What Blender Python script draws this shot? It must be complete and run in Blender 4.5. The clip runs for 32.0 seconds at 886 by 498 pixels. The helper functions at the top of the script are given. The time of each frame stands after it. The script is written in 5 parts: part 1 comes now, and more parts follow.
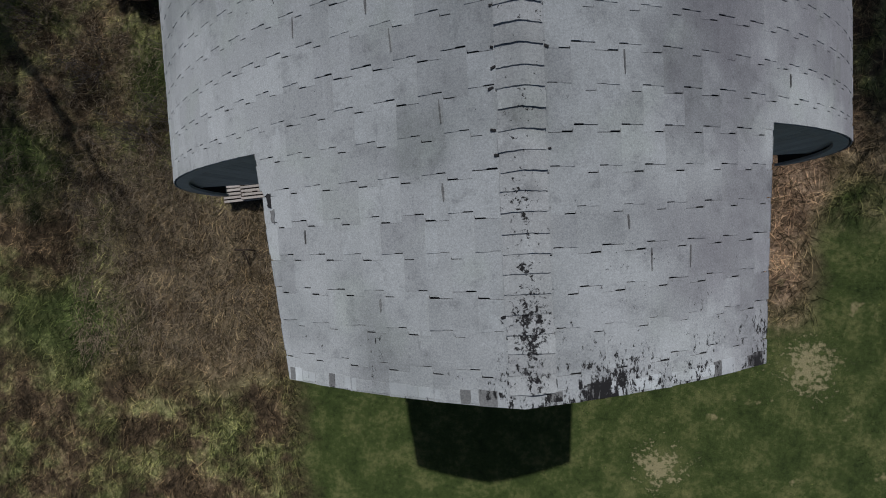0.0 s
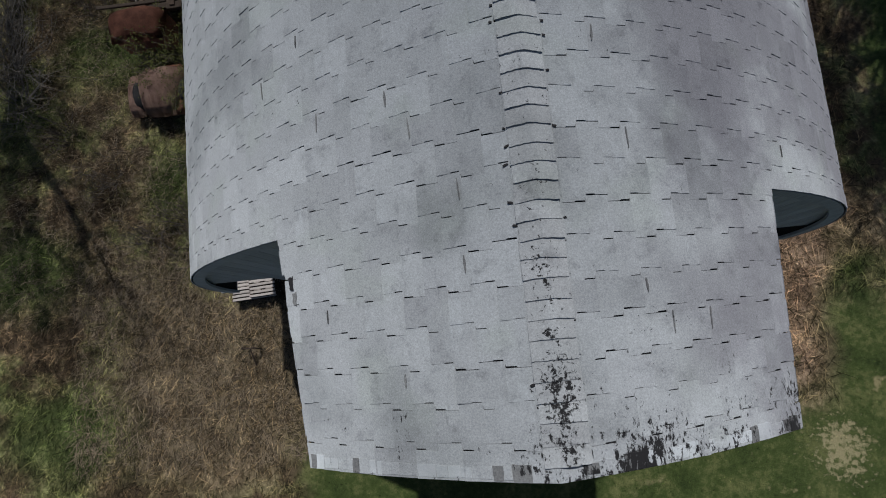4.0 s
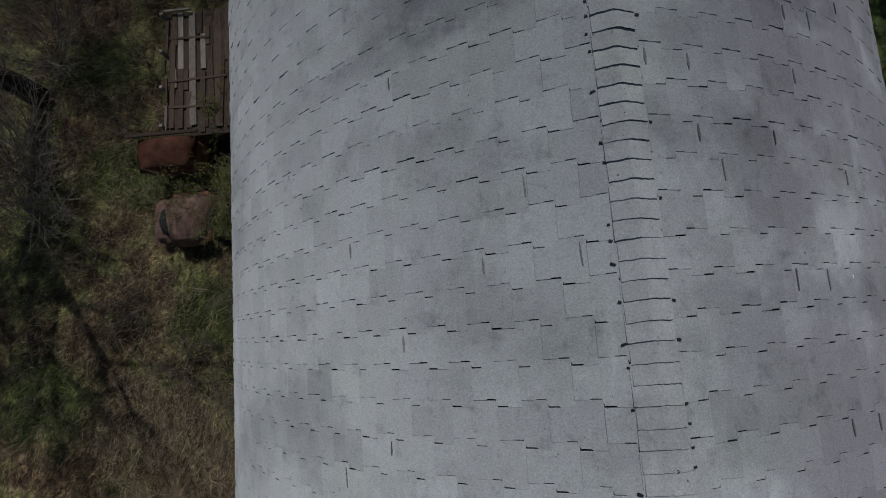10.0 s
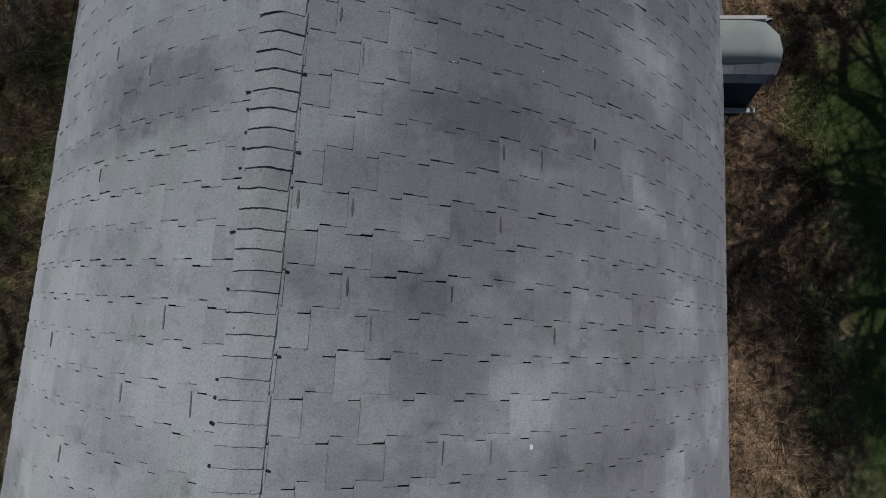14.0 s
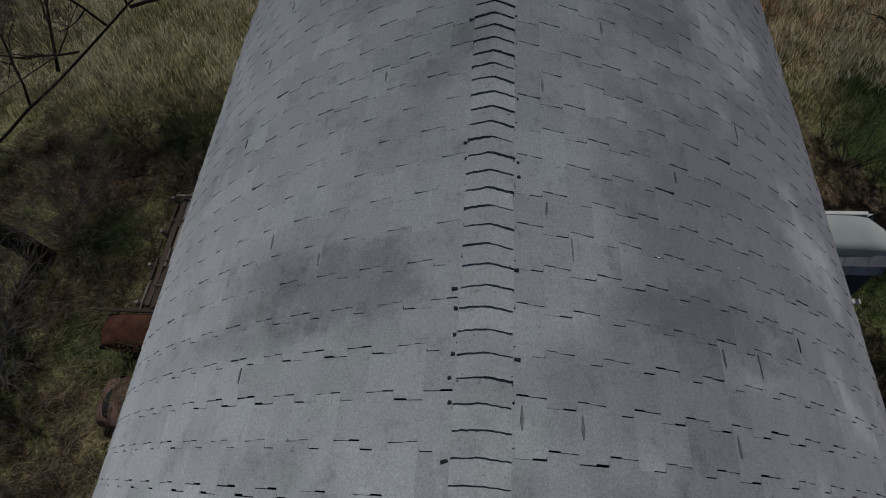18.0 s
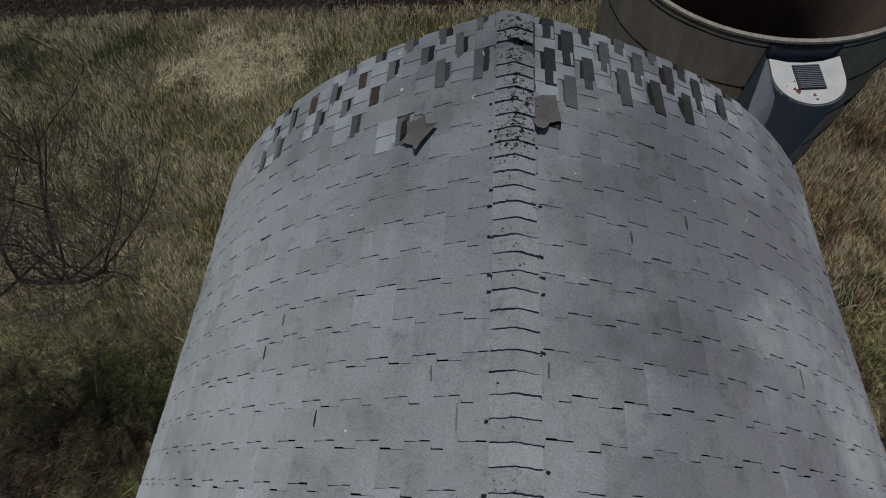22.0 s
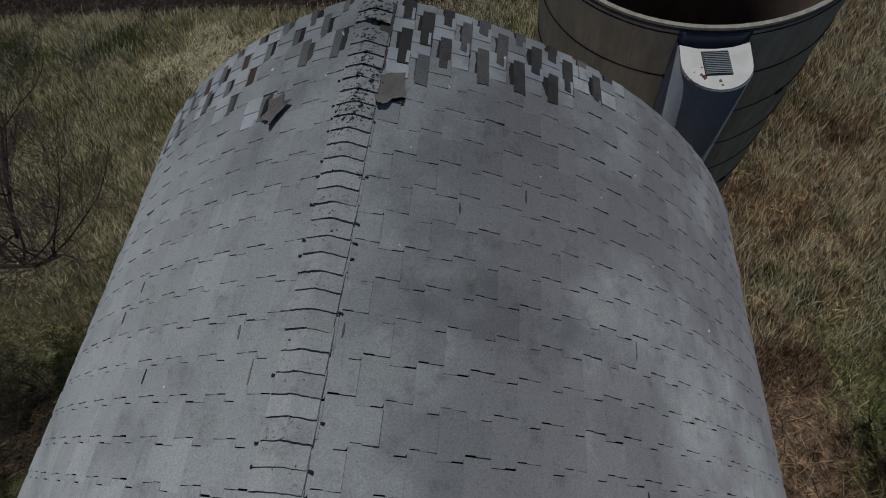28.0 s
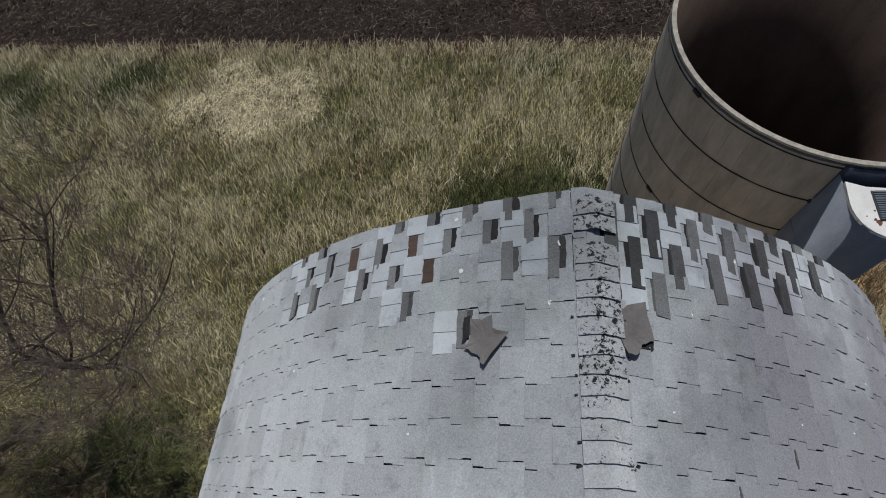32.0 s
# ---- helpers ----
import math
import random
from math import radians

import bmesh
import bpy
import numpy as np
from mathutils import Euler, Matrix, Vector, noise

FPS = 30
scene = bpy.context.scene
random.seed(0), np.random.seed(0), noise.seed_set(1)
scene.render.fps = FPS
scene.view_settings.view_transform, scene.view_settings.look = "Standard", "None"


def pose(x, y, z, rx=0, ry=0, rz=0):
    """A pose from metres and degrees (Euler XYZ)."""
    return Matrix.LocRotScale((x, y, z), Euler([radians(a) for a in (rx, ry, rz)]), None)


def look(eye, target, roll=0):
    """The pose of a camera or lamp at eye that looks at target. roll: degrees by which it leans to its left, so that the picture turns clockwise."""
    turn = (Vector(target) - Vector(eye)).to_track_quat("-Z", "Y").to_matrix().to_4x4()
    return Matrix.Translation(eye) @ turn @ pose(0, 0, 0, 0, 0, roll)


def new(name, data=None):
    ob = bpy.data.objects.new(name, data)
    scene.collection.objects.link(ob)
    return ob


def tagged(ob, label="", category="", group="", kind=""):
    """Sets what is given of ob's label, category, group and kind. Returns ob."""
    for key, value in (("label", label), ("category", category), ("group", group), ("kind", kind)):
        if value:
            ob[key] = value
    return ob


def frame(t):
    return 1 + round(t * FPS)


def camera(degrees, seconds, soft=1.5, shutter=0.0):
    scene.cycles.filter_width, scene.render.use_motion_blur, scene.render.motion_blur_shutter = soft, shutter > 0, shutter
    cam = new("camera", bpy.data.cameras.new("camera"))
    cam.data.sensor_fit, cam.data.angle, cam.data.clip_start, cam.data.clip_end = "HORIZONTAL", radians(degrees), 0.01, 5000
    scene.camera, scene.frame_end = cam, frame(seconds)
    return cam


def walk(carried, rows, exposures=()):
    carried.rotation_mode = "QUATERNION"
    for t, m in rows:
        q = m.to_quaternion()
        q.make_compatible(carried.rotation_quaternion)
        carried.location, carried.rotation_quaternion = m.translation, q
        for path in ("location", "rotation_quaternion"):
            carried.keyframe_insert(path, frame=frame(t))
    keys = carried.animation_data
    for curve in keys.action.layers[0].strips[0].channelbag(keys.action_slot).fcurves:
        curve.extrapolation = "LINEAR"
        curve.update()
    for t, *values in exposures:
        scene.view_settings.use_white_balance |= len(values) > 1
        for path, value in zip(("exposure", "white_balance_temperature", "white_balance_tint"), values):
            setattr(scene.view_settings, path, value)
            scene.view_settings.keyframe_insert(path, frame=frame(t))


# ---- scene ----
cam = camera(80.86, 32.0, 1.0)
PATH = [
    (0, (-0.276, 3.888, 12.227), (-0.424, 3.772, 10.236), -130.83),
    (0.5, (-0.350, 3.891, 12.252), (-0.481, 3.773, 10.260), -136.12),
    (1, (-0.381, 3.903, 12.266), (-0.524, 3.779, 10.275), -135.18),
    (1.5, (-0.430, 3.886, 12.257), (-0.576, 3.846, 10.262), -110.00),
    (2, (-0.432, 3.887, 12.281), (-0.571, 3.954, 10.287), -69.12),
    (2.5, (-0.422, 3.870, 12.270), (-0.561, 3.946, 10.276), -66.39),
    (4.5, (-0.432, 3.645, 12.327), (-0.551, 3.932, 10.351), -28.13),
    (5, (-0.517, 3.574, 12.313), (-0.634, 3.863, 10.338), -27.69),
    (5.5, (-0.632, 3.835, 12.269), (-0.749, 4.120, 10.293), -27.99),
    (6, (-0.719, 4.601, 12.254), (-0.839, 4.877, 10.277), -29.40),
    (6.5, (-0.819, 5.571, 12.268), (-0.942, 5.841, 10.290), -30.50),
    (7, (-0.925, 6.404, 12.234), (-1.036, 6.681, 10.257), -28.60),
    (7.5, (-1.076, 7.094, 12.267), (-1.167, 7.364, 10.288), -28.74),
    (8, (-1.140, 7.183, 12.291), (-1.234, 7.450, 10.311), -29.45),
    (8.5, (-1.058, 7.036, 12.297), (-1.133, 7.314, 10.318), -27.46),
    (9, (-0.960, 6.939, 12.288), (-0.988, 7.209, 10.307), -25.92),
    (9.5, (-0.921, 6.955, 12.281), (-0.954, 7.218, 10.298), -27.19),
    (10, (-1.019, 7.022, 12.276), (-1.144, 7.298, 10.299), -28.66),
    (10.5, (-1.160, 7.085, 12.340), (-1.315, 7.358, 10.365), -28.34),
    (11, (-1.283, 7.168, 12.385), (-1.445, 7.436, 10.410), -29.16),
    (11.5, (-0.856, 7.220, 12.352), (-1.028, 7.498, 10.379), -29.32),
    (12, (0.424, 7.285, 12.246), (0.233, 7.569, 10.275), -31.20),
    (12.5, (1.714, 7.428, 12.178), (1.454, 7.719, 10.217), -38.93),
    (13, (2.205, 7.604, 12.202), (1.988, 7.868, 10.231), -36.54),
    (13.5, (2.192, 7.754, 12.113), (1.955, 8.011, 10.143), -40.13),
    (14, (1.428, 7.988, 12.000), (1.231, 8.251, 10.027), -33.96),
    (14.5, (0.563, 8.274, 12.001), (0.357, 8.518, 10.027), -36.99),
    (16.5, (0.269, 8.253, 11.719), (0.091, 8.554, 9.750), -26.84),
    (17, (0.234, 8.263, 11.678), (0.039, 8.834, 9.772), -15.60),
    (17.5, (0.128, 8.257, 11.674), (-0.058, 8.825, 9.765), -14.89),
    (18, (0.053, 8.229, 11.685), (-0.152, 9.124, 9.908), -10.15),
    (18.5, (-0.004, 8.237, 11.687), (-0.205, 9.125, 9.907), -10.16),
    (19, (-0.043, 8.330, 11.690), (-0.241, 9.206, 9.903), -10.21),
    (19.5, (-0.095, 8.847, 11.710), (-0.286, 9.703, 9.913), -10.38),
    (20, (-0.073, 9.796, 11.719), (-0.290, 10.711, 9.953), -11.91),
    (20.5, (-0.098, 11.099, 11.891), (-0.316, 12.025, 10.132), -12.13),
    (21, (-0.134, 12.574, 11.946), (-0.353, 13.503, 10.188), -12.05),
    (21.5, (-0.164, 14.016, 12.023), (-0.381, 14.922, 10.254), -11.10),
    (22, (-0.127, 15.552, 12.040), (-0.326, 16.447, 10.263), -10.26),
    (22.5, (0.010, 16.505, 12.122), (-0.176, 17.402, 10.344), -9.39),
    (23, (0.153, 16.144, 12.128), (-0.037, 17.056, 10.358), -9.45),
    (23.5, (0.324, 15.005, 11.962), (0.113, 15.942, 10.208), -9.92),
    (24, (0.593, 14.110, 11.869), (0.373, 15.063, 10.124), -10.50),
    (24.5, (0.674, 13.056, 11.843), (0.453, 14.010, 10.099), -10.29),
    (26.5, (0.685, 12.318, 11.772), (0.448, 13.264, 10.026), -9.57),
    (27, (0.817, 13.122, 11.830), (0.583, 14.041, 10.070), -10.27),
    (27.5, (1.013, 14.256, 11.924), (0.775, 15.156, 10.153), -10.95),
    (28, (1.215, 15.385, 11.925), (0.952, 16.280, 10.156), -13.04),
    (28.5, (1.254, 16.101, 11.985), (1.010, 16.993, 10.212), -12.41),
    (29, (0.723, 16.799, 12.115), (0.497, 17.663, 10.325), -11.57),
    (29.5, (-0.240, 17.347, 12.159), (-0.443, 18.219, 10.371), -10.21),
    (30, (-0.771, 17.546, 12.328), (-0.989, 18.423, 10.544), -11.00),
    (30.5, (-0.846, 17.478, 12.357), (-1.071, 18.364, 10.579), -11.11),
    (31, (-0.761, 17.364, 12.333), (-0.981, 18.251, 10.554), -10.87),
    (31.5, (-0.704, 17.233, 12.311), (-0.913, 18.115, 10.529), -10.13),
    (32, (-0.684, 17.162, 12.314), (-0.890, 18.045, 10.532), -10.03),
]
EXPOSURES = [(0, -0.61, 6500, 10), (1, -0.43, 6500, 10), (2, -0.25, 6500, 10), (5, -0.38, 6500, 10), (6, -0.29, 6500, 10), (7, -0.78, 6500, 10), (8, -0.84, 6500, 10), (9, -0.85, 6500, 10), (10, -0.89, 6500, 10), (11, -0.75, 6500, 10), (12, -0.76, 6500, 10), (13, -1.13, 6500, 10), (14, -0.86, 6500, 10), (17, -1.06, 6500, 10), (18, -1.02, 6500, 10), (19, -0.99, 6350, 7), (20, -0.97, 6220, 4), (21, -0.93, 6350, 7), (23, -0.88, 6500, 10), (24.5, -0.94, 6500, 10), (28, -1.03, 6450, 8), (29, -0.99, 6465, 8.5), (30, -0.63, 6480, 9), (31, -0.24, 6490, 9.5), (32, -0.21, 6500, 10)]
walk(cam, [(t, look(eye, target, roll)) for t, eye, target, roll in PATH], EXPOSURES)

# ---------------------------------------------------------------- world, sun
SUN = Vector((0.26, 5.2, 9.0)).normalized()
world = bpy.data.worlds.new("sky")
world.use_nodes = True
scene.world = world
wn = world.node_tree.nodes
sky = wn.new("ShaderNodeTexSky")
sky.sky_type = "NISHITA"
sky.sun_disc = False
sky.sun_elevation = math.asin(SUN.z)
sky.sun_rotation = math.atan2(SUN.x, SUN.y)
sky.altitude = 200
sky.dust_density = 1.5
wn["Background"].inputs["Strength"].default_value = 0.055
world.node_tree.links.new(sky.outputs["Color"], wn["Background"].inputs["Color"])
lamp = bpy.data.lights.new("sun", "SUN")
lamp.energy = 3.45
lamp.angle = radians(0.6)
lamp.color = (1.0, 0.975, 0.945)
sun = new("sun", lamp)
sun.matrix_world = look(SUN * 60, (0, 0, 0))


# ---------------------------------------------------------------- materials
def nodes_of(name, rough=0.9, metal=0.0):
    m = bpy.data.materials.new(name)
    m.use_nodes = True
    nt = m.node_tree
    b = nt.nodes["Principled BSDF"]
    b.inputs["Roughness"].default_value = rough
    b.inputs["Metallic"].default_value = metal
    b.inputs["Specular IOR Level"].default_value = 0.25
    b.inputs["Diffuse Roughness"].default_value = 1.0 if rough > 0.9 else 0.4
    return m, nt, b


def node(nt, kind, **inputs):
    n = nt.nodes.new(kind)
    for k, v in inputs.items():
        n.inputs[k.replace("_", " ")].default_value = v
    return n


def noise_node(nt, vec, scale, detail=6.0, rough=0.6, dist=0.0):
    n = node(nt, "ShaderNodeTexNoise", Scale=scale, Detail=detail, Roughness=rough, Distortion=dist)
    nt.links.new(vec, n.inputs["Vector"])
    return n.outputs["Fac"]


def math_node(nt, op, a, b=None, c=None, clamp=False):
    n = nt.nodes.new("ShaderNodeMath")
    n.operation = op
    n.use_clamp = clamp
    for i, v in enumerate((a, b, c)):
        if v is None:
            continue
        if isinstance(v, (int, float)):
            n.inputs[i].default_value = v
        else:
            nt.links.new(v, n.inputs[i])
    return n.outputs[0]


def ramp(nt, fac, stops, smooth=False):
    n = nt.nodes.new("ShaderNodeValToRGB")
    e = n.color_ramp.elements
    while len(e) < len(stops):
        e.new(0.5)
    for el, (p, col) in zip(e, stops):
        el.position = p
        el.color = (*col, 1) if len(col) == 3 else col
    if smooth:
        n.color_ramp.interpolation = "EASE"
    nt.links.new(fac, n.inputs["Fac"])
    return n.outputs["Color"]


def span(nt, v, lo, hi):
    """0 below lo, 1 above hi, smooth between."""
    n = nt.nodes.new("ShaderNodeMapRange")
    n.interpolation_type = "SMOOTHSTEP"
    n.inputs["From Min"].default_value = lo
    n.inputs["From Max"].default_value = hi
    if isinstance(v, (int, float)):
        n.inputs["Value"].default_value = v
    else:
        nt.links.new(v, n.inputs["Value"])
    return n.outputs["Result"]


def mix(nt, fac, a, b, blend="MIX"):
    n = nt.nodes.new("ShaderNodeMix")
    n.data_type = "RGBA"
    n.blend_type = blend
    for v, s in ((fac, n.inputs[0]), (a, n.inputs[6]), (b, n.inputs[7])):
        if isinstance(v, (int, float)):
            s.default_value = v
        elif isinstance(v, tuple):
            s.default_value = (*v, 1)
        else:
            nt.links.new(v, s)
    return n.outputs[2]


def bump(nt, b, height, strength=0.4, dist=0.01):
    n = node(nt, "ShaderNodeBump", Strength=strength, Distance=dist)
    nt.links.new(height, n.inputs["Height"])
    nt.links.new(n.outputs["Normal"], b.inputs["Normal"])


def place_of(nt):
    g = nt.nodes.new("ShaderNodeNewGeometry")
    return g.outputs["Position"], g.outputs["Random Per Island"]


def axes(nt, pos):
    s = nt.nodes.new("ShaderNodeSeparateXYZ")
    nt.links.new(pos, s.inputs[0])
    return s.outputs


def piece_random(nt, island):
    o = nt.nodes.new("ShaderNodeObjectInfo")
    return math_node(nt, "FRACT", math_node(nt, "ADD", o.outputs["Random"], island))


Y_HOOD, Y_STEP, Y_END = 2.69, 4.51, 19.33


def shingle_material(name, light, dark, lichen, ridge=False, grain=0.40):
    m, nt, b = nodes_of(name, 0.93)
    pos, isl = place_of(nt)
    x, y, z = axes(nt, pos)
    rnd = piece_random(nt, isl)
    mean = tuple((p + q) / 2 for p, q in zip(light, dark))
    base = ramp(nt, rnd, [(0.0, tuple(v * 0.94 for v in dark)), (0.1, tuple(v * 0.99 for v in dark)), (0.5, mean), (0.9, light), (1.0, tuple(v * 1.04 for v in light))])
    grit = noise_node(nt, pos, 85, 4, 0.85)
    base = mix(nt, grain, base, ramp(nt, grit, [(0.32, (0.18, 0.18, 0.19)), (0.5, (0.5, 0.5, 0.5)), (0.68, (0.88, 0.88, 0.88))]), "OVERLAY")
    # broad grey and purple-grey weathering, with a darker purple tone over the east slope
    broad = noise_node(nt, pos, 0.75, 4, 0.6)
    # old: extra darkness from x 0.3 to 1.4 eastwards
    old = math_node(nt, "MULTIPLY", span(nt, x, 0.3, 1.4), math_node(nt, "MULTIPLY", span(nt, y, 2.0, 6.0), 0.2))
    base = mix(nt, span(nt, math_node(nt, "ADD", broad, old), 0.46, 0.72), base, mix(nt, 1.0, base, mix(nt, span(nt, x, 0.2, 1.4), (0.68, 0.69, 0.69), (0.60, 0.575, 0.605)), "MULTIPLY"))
    # dark stains
    for sx, sy, rx, ry, deep in ((-0.95, 9.45, 0.62, 0.34, 0.62), (1.45, 9.35, 0.75, 0.30, 0.5), (0.85, 14.2, 0.7, 0.42, 0.62), (0.75, 8.1, 0.5, 0.3, 0.4), (1.9, 7.0, 1.1, 0.22, 0.35), (1.3, 4.9, 0.7, 0.7, 0.35), (1.2, 16.6, 0.7, 0.3, 0.4), (-1.6, 9.2, 0.6, 0.2, 0.4)):
        ex = math_node(nt, "DIVIDE", math_node(nt, "SUBTRACT", x, sx), rx)
        ey = math_node(nt, "DIVIDE", math_node(nt, "SUBTRACT", y, sy), ry)
        away = math_node(nt, "ADD", math_node(nt, "ADD", math_node(nt, "MULTIPLY", ex, ex), math_node(nt, "MULTIPLY", ey, ey)), math_node(nt, "MULTIPLY", math_node(nt, "SUBTRACT", noise_node(nt, pos, 4.2, 5, 0.7), 0.5), 3.6))
        away = math_node(nt, "ADD", away, math_node(nt, "MULTIPLY", math_node(nt, "SUBTRACT", rnd, 0.5), 0.3))
        base = mix(nt, math_node(nt, "MULTIPLY", math_node(nt, "SUBTRACT", 1.0, span(nt, away, 0.0, 1.2)), deep), base, mix(nt, 1.0, base, (0.52, 0.53, 0.55), "MULTIPLY"))
    # single shingles that have gone darker, in loose drifts
    aged = math_node(nt, "FRACT", math_node(nt, "MULTIPLY", rnd, 7.31))
    drift = math_node(nt, "ADD", aged, math_node(nt, "MULTIPLY", math_node(nt, "SUBTRACT", noise_node(nt, pos, 1.2, 3, 0.6), 0.5), 1.6))
    base = mix(nt, span(nt, drift, 0.72, 1.0), base, mix(nt, 1.0, base, (0.945, 0.94, 0.945), "MULTIPLY"))
    blot = noise_node(nt, pos, 4.6, 6, 0.72)
    base = mix(nt, span(nt, blot, 0.52, 0.78), base, mix(nt, 1.0, base, (0.64, 0.64, 0.65), "MULTIPLY"))
    fleck = noise_node(nt, pos, 17, 5, 0.75)
    base = mix(nt, span(nt, fleck, 0.55, 0.75), base, mix(nt, 1.0, base, (0.72, 0.72, 0.73), "MULTIPLY"))
    base = mix(nt, span(nt, fleck, 0.42, 0.26), base, mix(nt, 1.0, base, (1.16, 1.16, 1.15), "MULTIPLY"))
    tint = noise_node(nt, pos, 1.7, 3, 0.5)
    base = mix(nt, span(nt, tint, 0.52, 0.72), base, mix(nt, 1.0, base, (0.98, 1.0, 0.965), "MULTIPLY"))
    run2 = nt.nodes.new("ShaderNodeMapping")
    run2.inputs["Scale"].default_value = (1.0, 0.28, 1.0)
    nt.links.new(pos, run2.inputs["Vector"])
    dribble = noise_node(nt, run2.outputs["Vector"], 9, 5, 0.7)
    base = mix(nt, span(nt, dribble, 0.60, 0.80), base, mix(nt, 1.0, base, (0.66, 0.66, 0.67), "MULTIPLY"))
    smear = noise_node(nt, run2.outputs["Vector"], 6.5, 4, 0.65)
    base = mix(nt, span(nt, smear, 0.58, 0.78), base, mix(nt, 1.0, base, (1.17, 1.18, 1.18), "MULTIPLY"))
    # drops of white
    drop = noise_node(nt, pos, 11, 1, 0.3)
    base = mix(nt, span(nt, math_node(nt, "ADD", drop, math_node(nt, "MULTIPLY", span(nt, y, 16.2, 17.4), 0.05)), 0.855, 0.86), base, (0.75, 0.75, 0.73))
    # black lichen: thick at the hood's front edge, the ridge and the broken far end
    spots = noise_node(nt, pos, 24, 5, 0.75, 0.4)
    clus = noise_node(nt, pos, 2.4, 3, 0.6)
    front = math_node(nt, "SUBTRACT", 1.0, span(nt, y, Y_HOOD - 0.35, Y_HOOD + 2.3))
    front = math_node(nt, "MULTIPLY", math_node(nt, "MULTIPLY", front, front), 0.45 if ridge else 1.0)
    run = nt.nodes.new("ShaderNodeMapping")
    run.inputs["Scale"].default_value = (1.0, 0.45, 1.0)
    nt.links.new(pos, run.inputs["Vector"])
    spots = mix(nt, front, spots, noise_node(nt, run.outputs["Vector"], 27, 5, 0.78, 0.3))
    east = span(nt, x, -1.0, 0.6)
    amount = math_node(nt, "MULTIPLY", front, math_node(nt, "ADD", 0.10, math_node(nt, "MULTIPLY", east, 0.085)))
    amount = math_node(nt, "ADD", amount, math_node(nt, "MULTIPLY", math_node(nt, "SUBTRACT", clus, 0.5), math_node(nt, "ADD", 0.28, math_node(nt, "MULTIPLY", front, 0.2))))
    amount = math_node(nt, "ADD", amount, lichen)
    if ridge:
        mid = math_node(nt, "SUBTRACT", 1.0, span(nt, math_node(nt, "ABSOLUTE", x), 0.02, 0.14))
        near = math_node(nt, "SUBTRACT", 1.0, span(nt, y, Y_HOOD, Y_HOOD + 3.2))
        far = span(nt, y, Y_END - 2.7, Y_END - 0.9)
        amount = math_node(nt, "ADD", amount, math_node(nt, "MULTIPLY", near, math_node(nt, "ADD", 0.0, math_node(nt, "MULTIPLY", mid, 0.085))))
        amount = math_node(nt, "ADD", amount, math_node(nt, "MULTIPLY", far, math_node(nt, "ADD", 0.085, math_node(nt, "MULTIPLY", mid, 0.04))))
    lich = span(nt, math_node(nt, "ADD", spots, amount), 0.69, 0.74)
    base = mix(nt, lich, base, (0.022, 0.022, 0.024))
    nt.links.new(base, b.inputs["Base Color"])
    bump(nt, b, math_node(nt, "ADD", grit, math_node(nt, "MULTIPLY", blot, 0.8)), 0.45, 0.004)
    return m


def plain_material(name, lo, hi, scale=8.0, rough=0.85, metal=0.0, relief=0.3, depth=0.01, streak=None, fine=60.0, vary=0.2):
    m, nt, b = nodes_of(name, rough, metal)
    pos, isl = place_of(nt)
    rnd = piece_random(nt, isl)
    vec = pos
    if streak:
        mp = nt.nodes.new("ShaderNodeMapping")
        mp.inputs["Scale"].default_value = streak
        nt.links.new(pos, mp.inputs["Vector"])
        vec = mp.outputs["Vector"]
    a = noise_node(nt, vec, scale, 6, 0.65)
    f = noise_node(nt, vec, fine, 4, 0.7)
    v = math_node(nt, "ADD", math_node(nt, "MULTIPLY", a, 0.7), math_node(nt, "MULTIPLY", f, 0.3))
    v = math_node(nt, "ADD", v, math_node(nt, "MULTIPLY", math_node(nt, "SUBTRACT", rnd, 0.5), vary))
    nt.links.new(ramp(nt, v, [(0.3, lo), (0.7, hi)]), b.inputs["Base Color"])
    bump(nt, b, v, relief, depth)
    return m


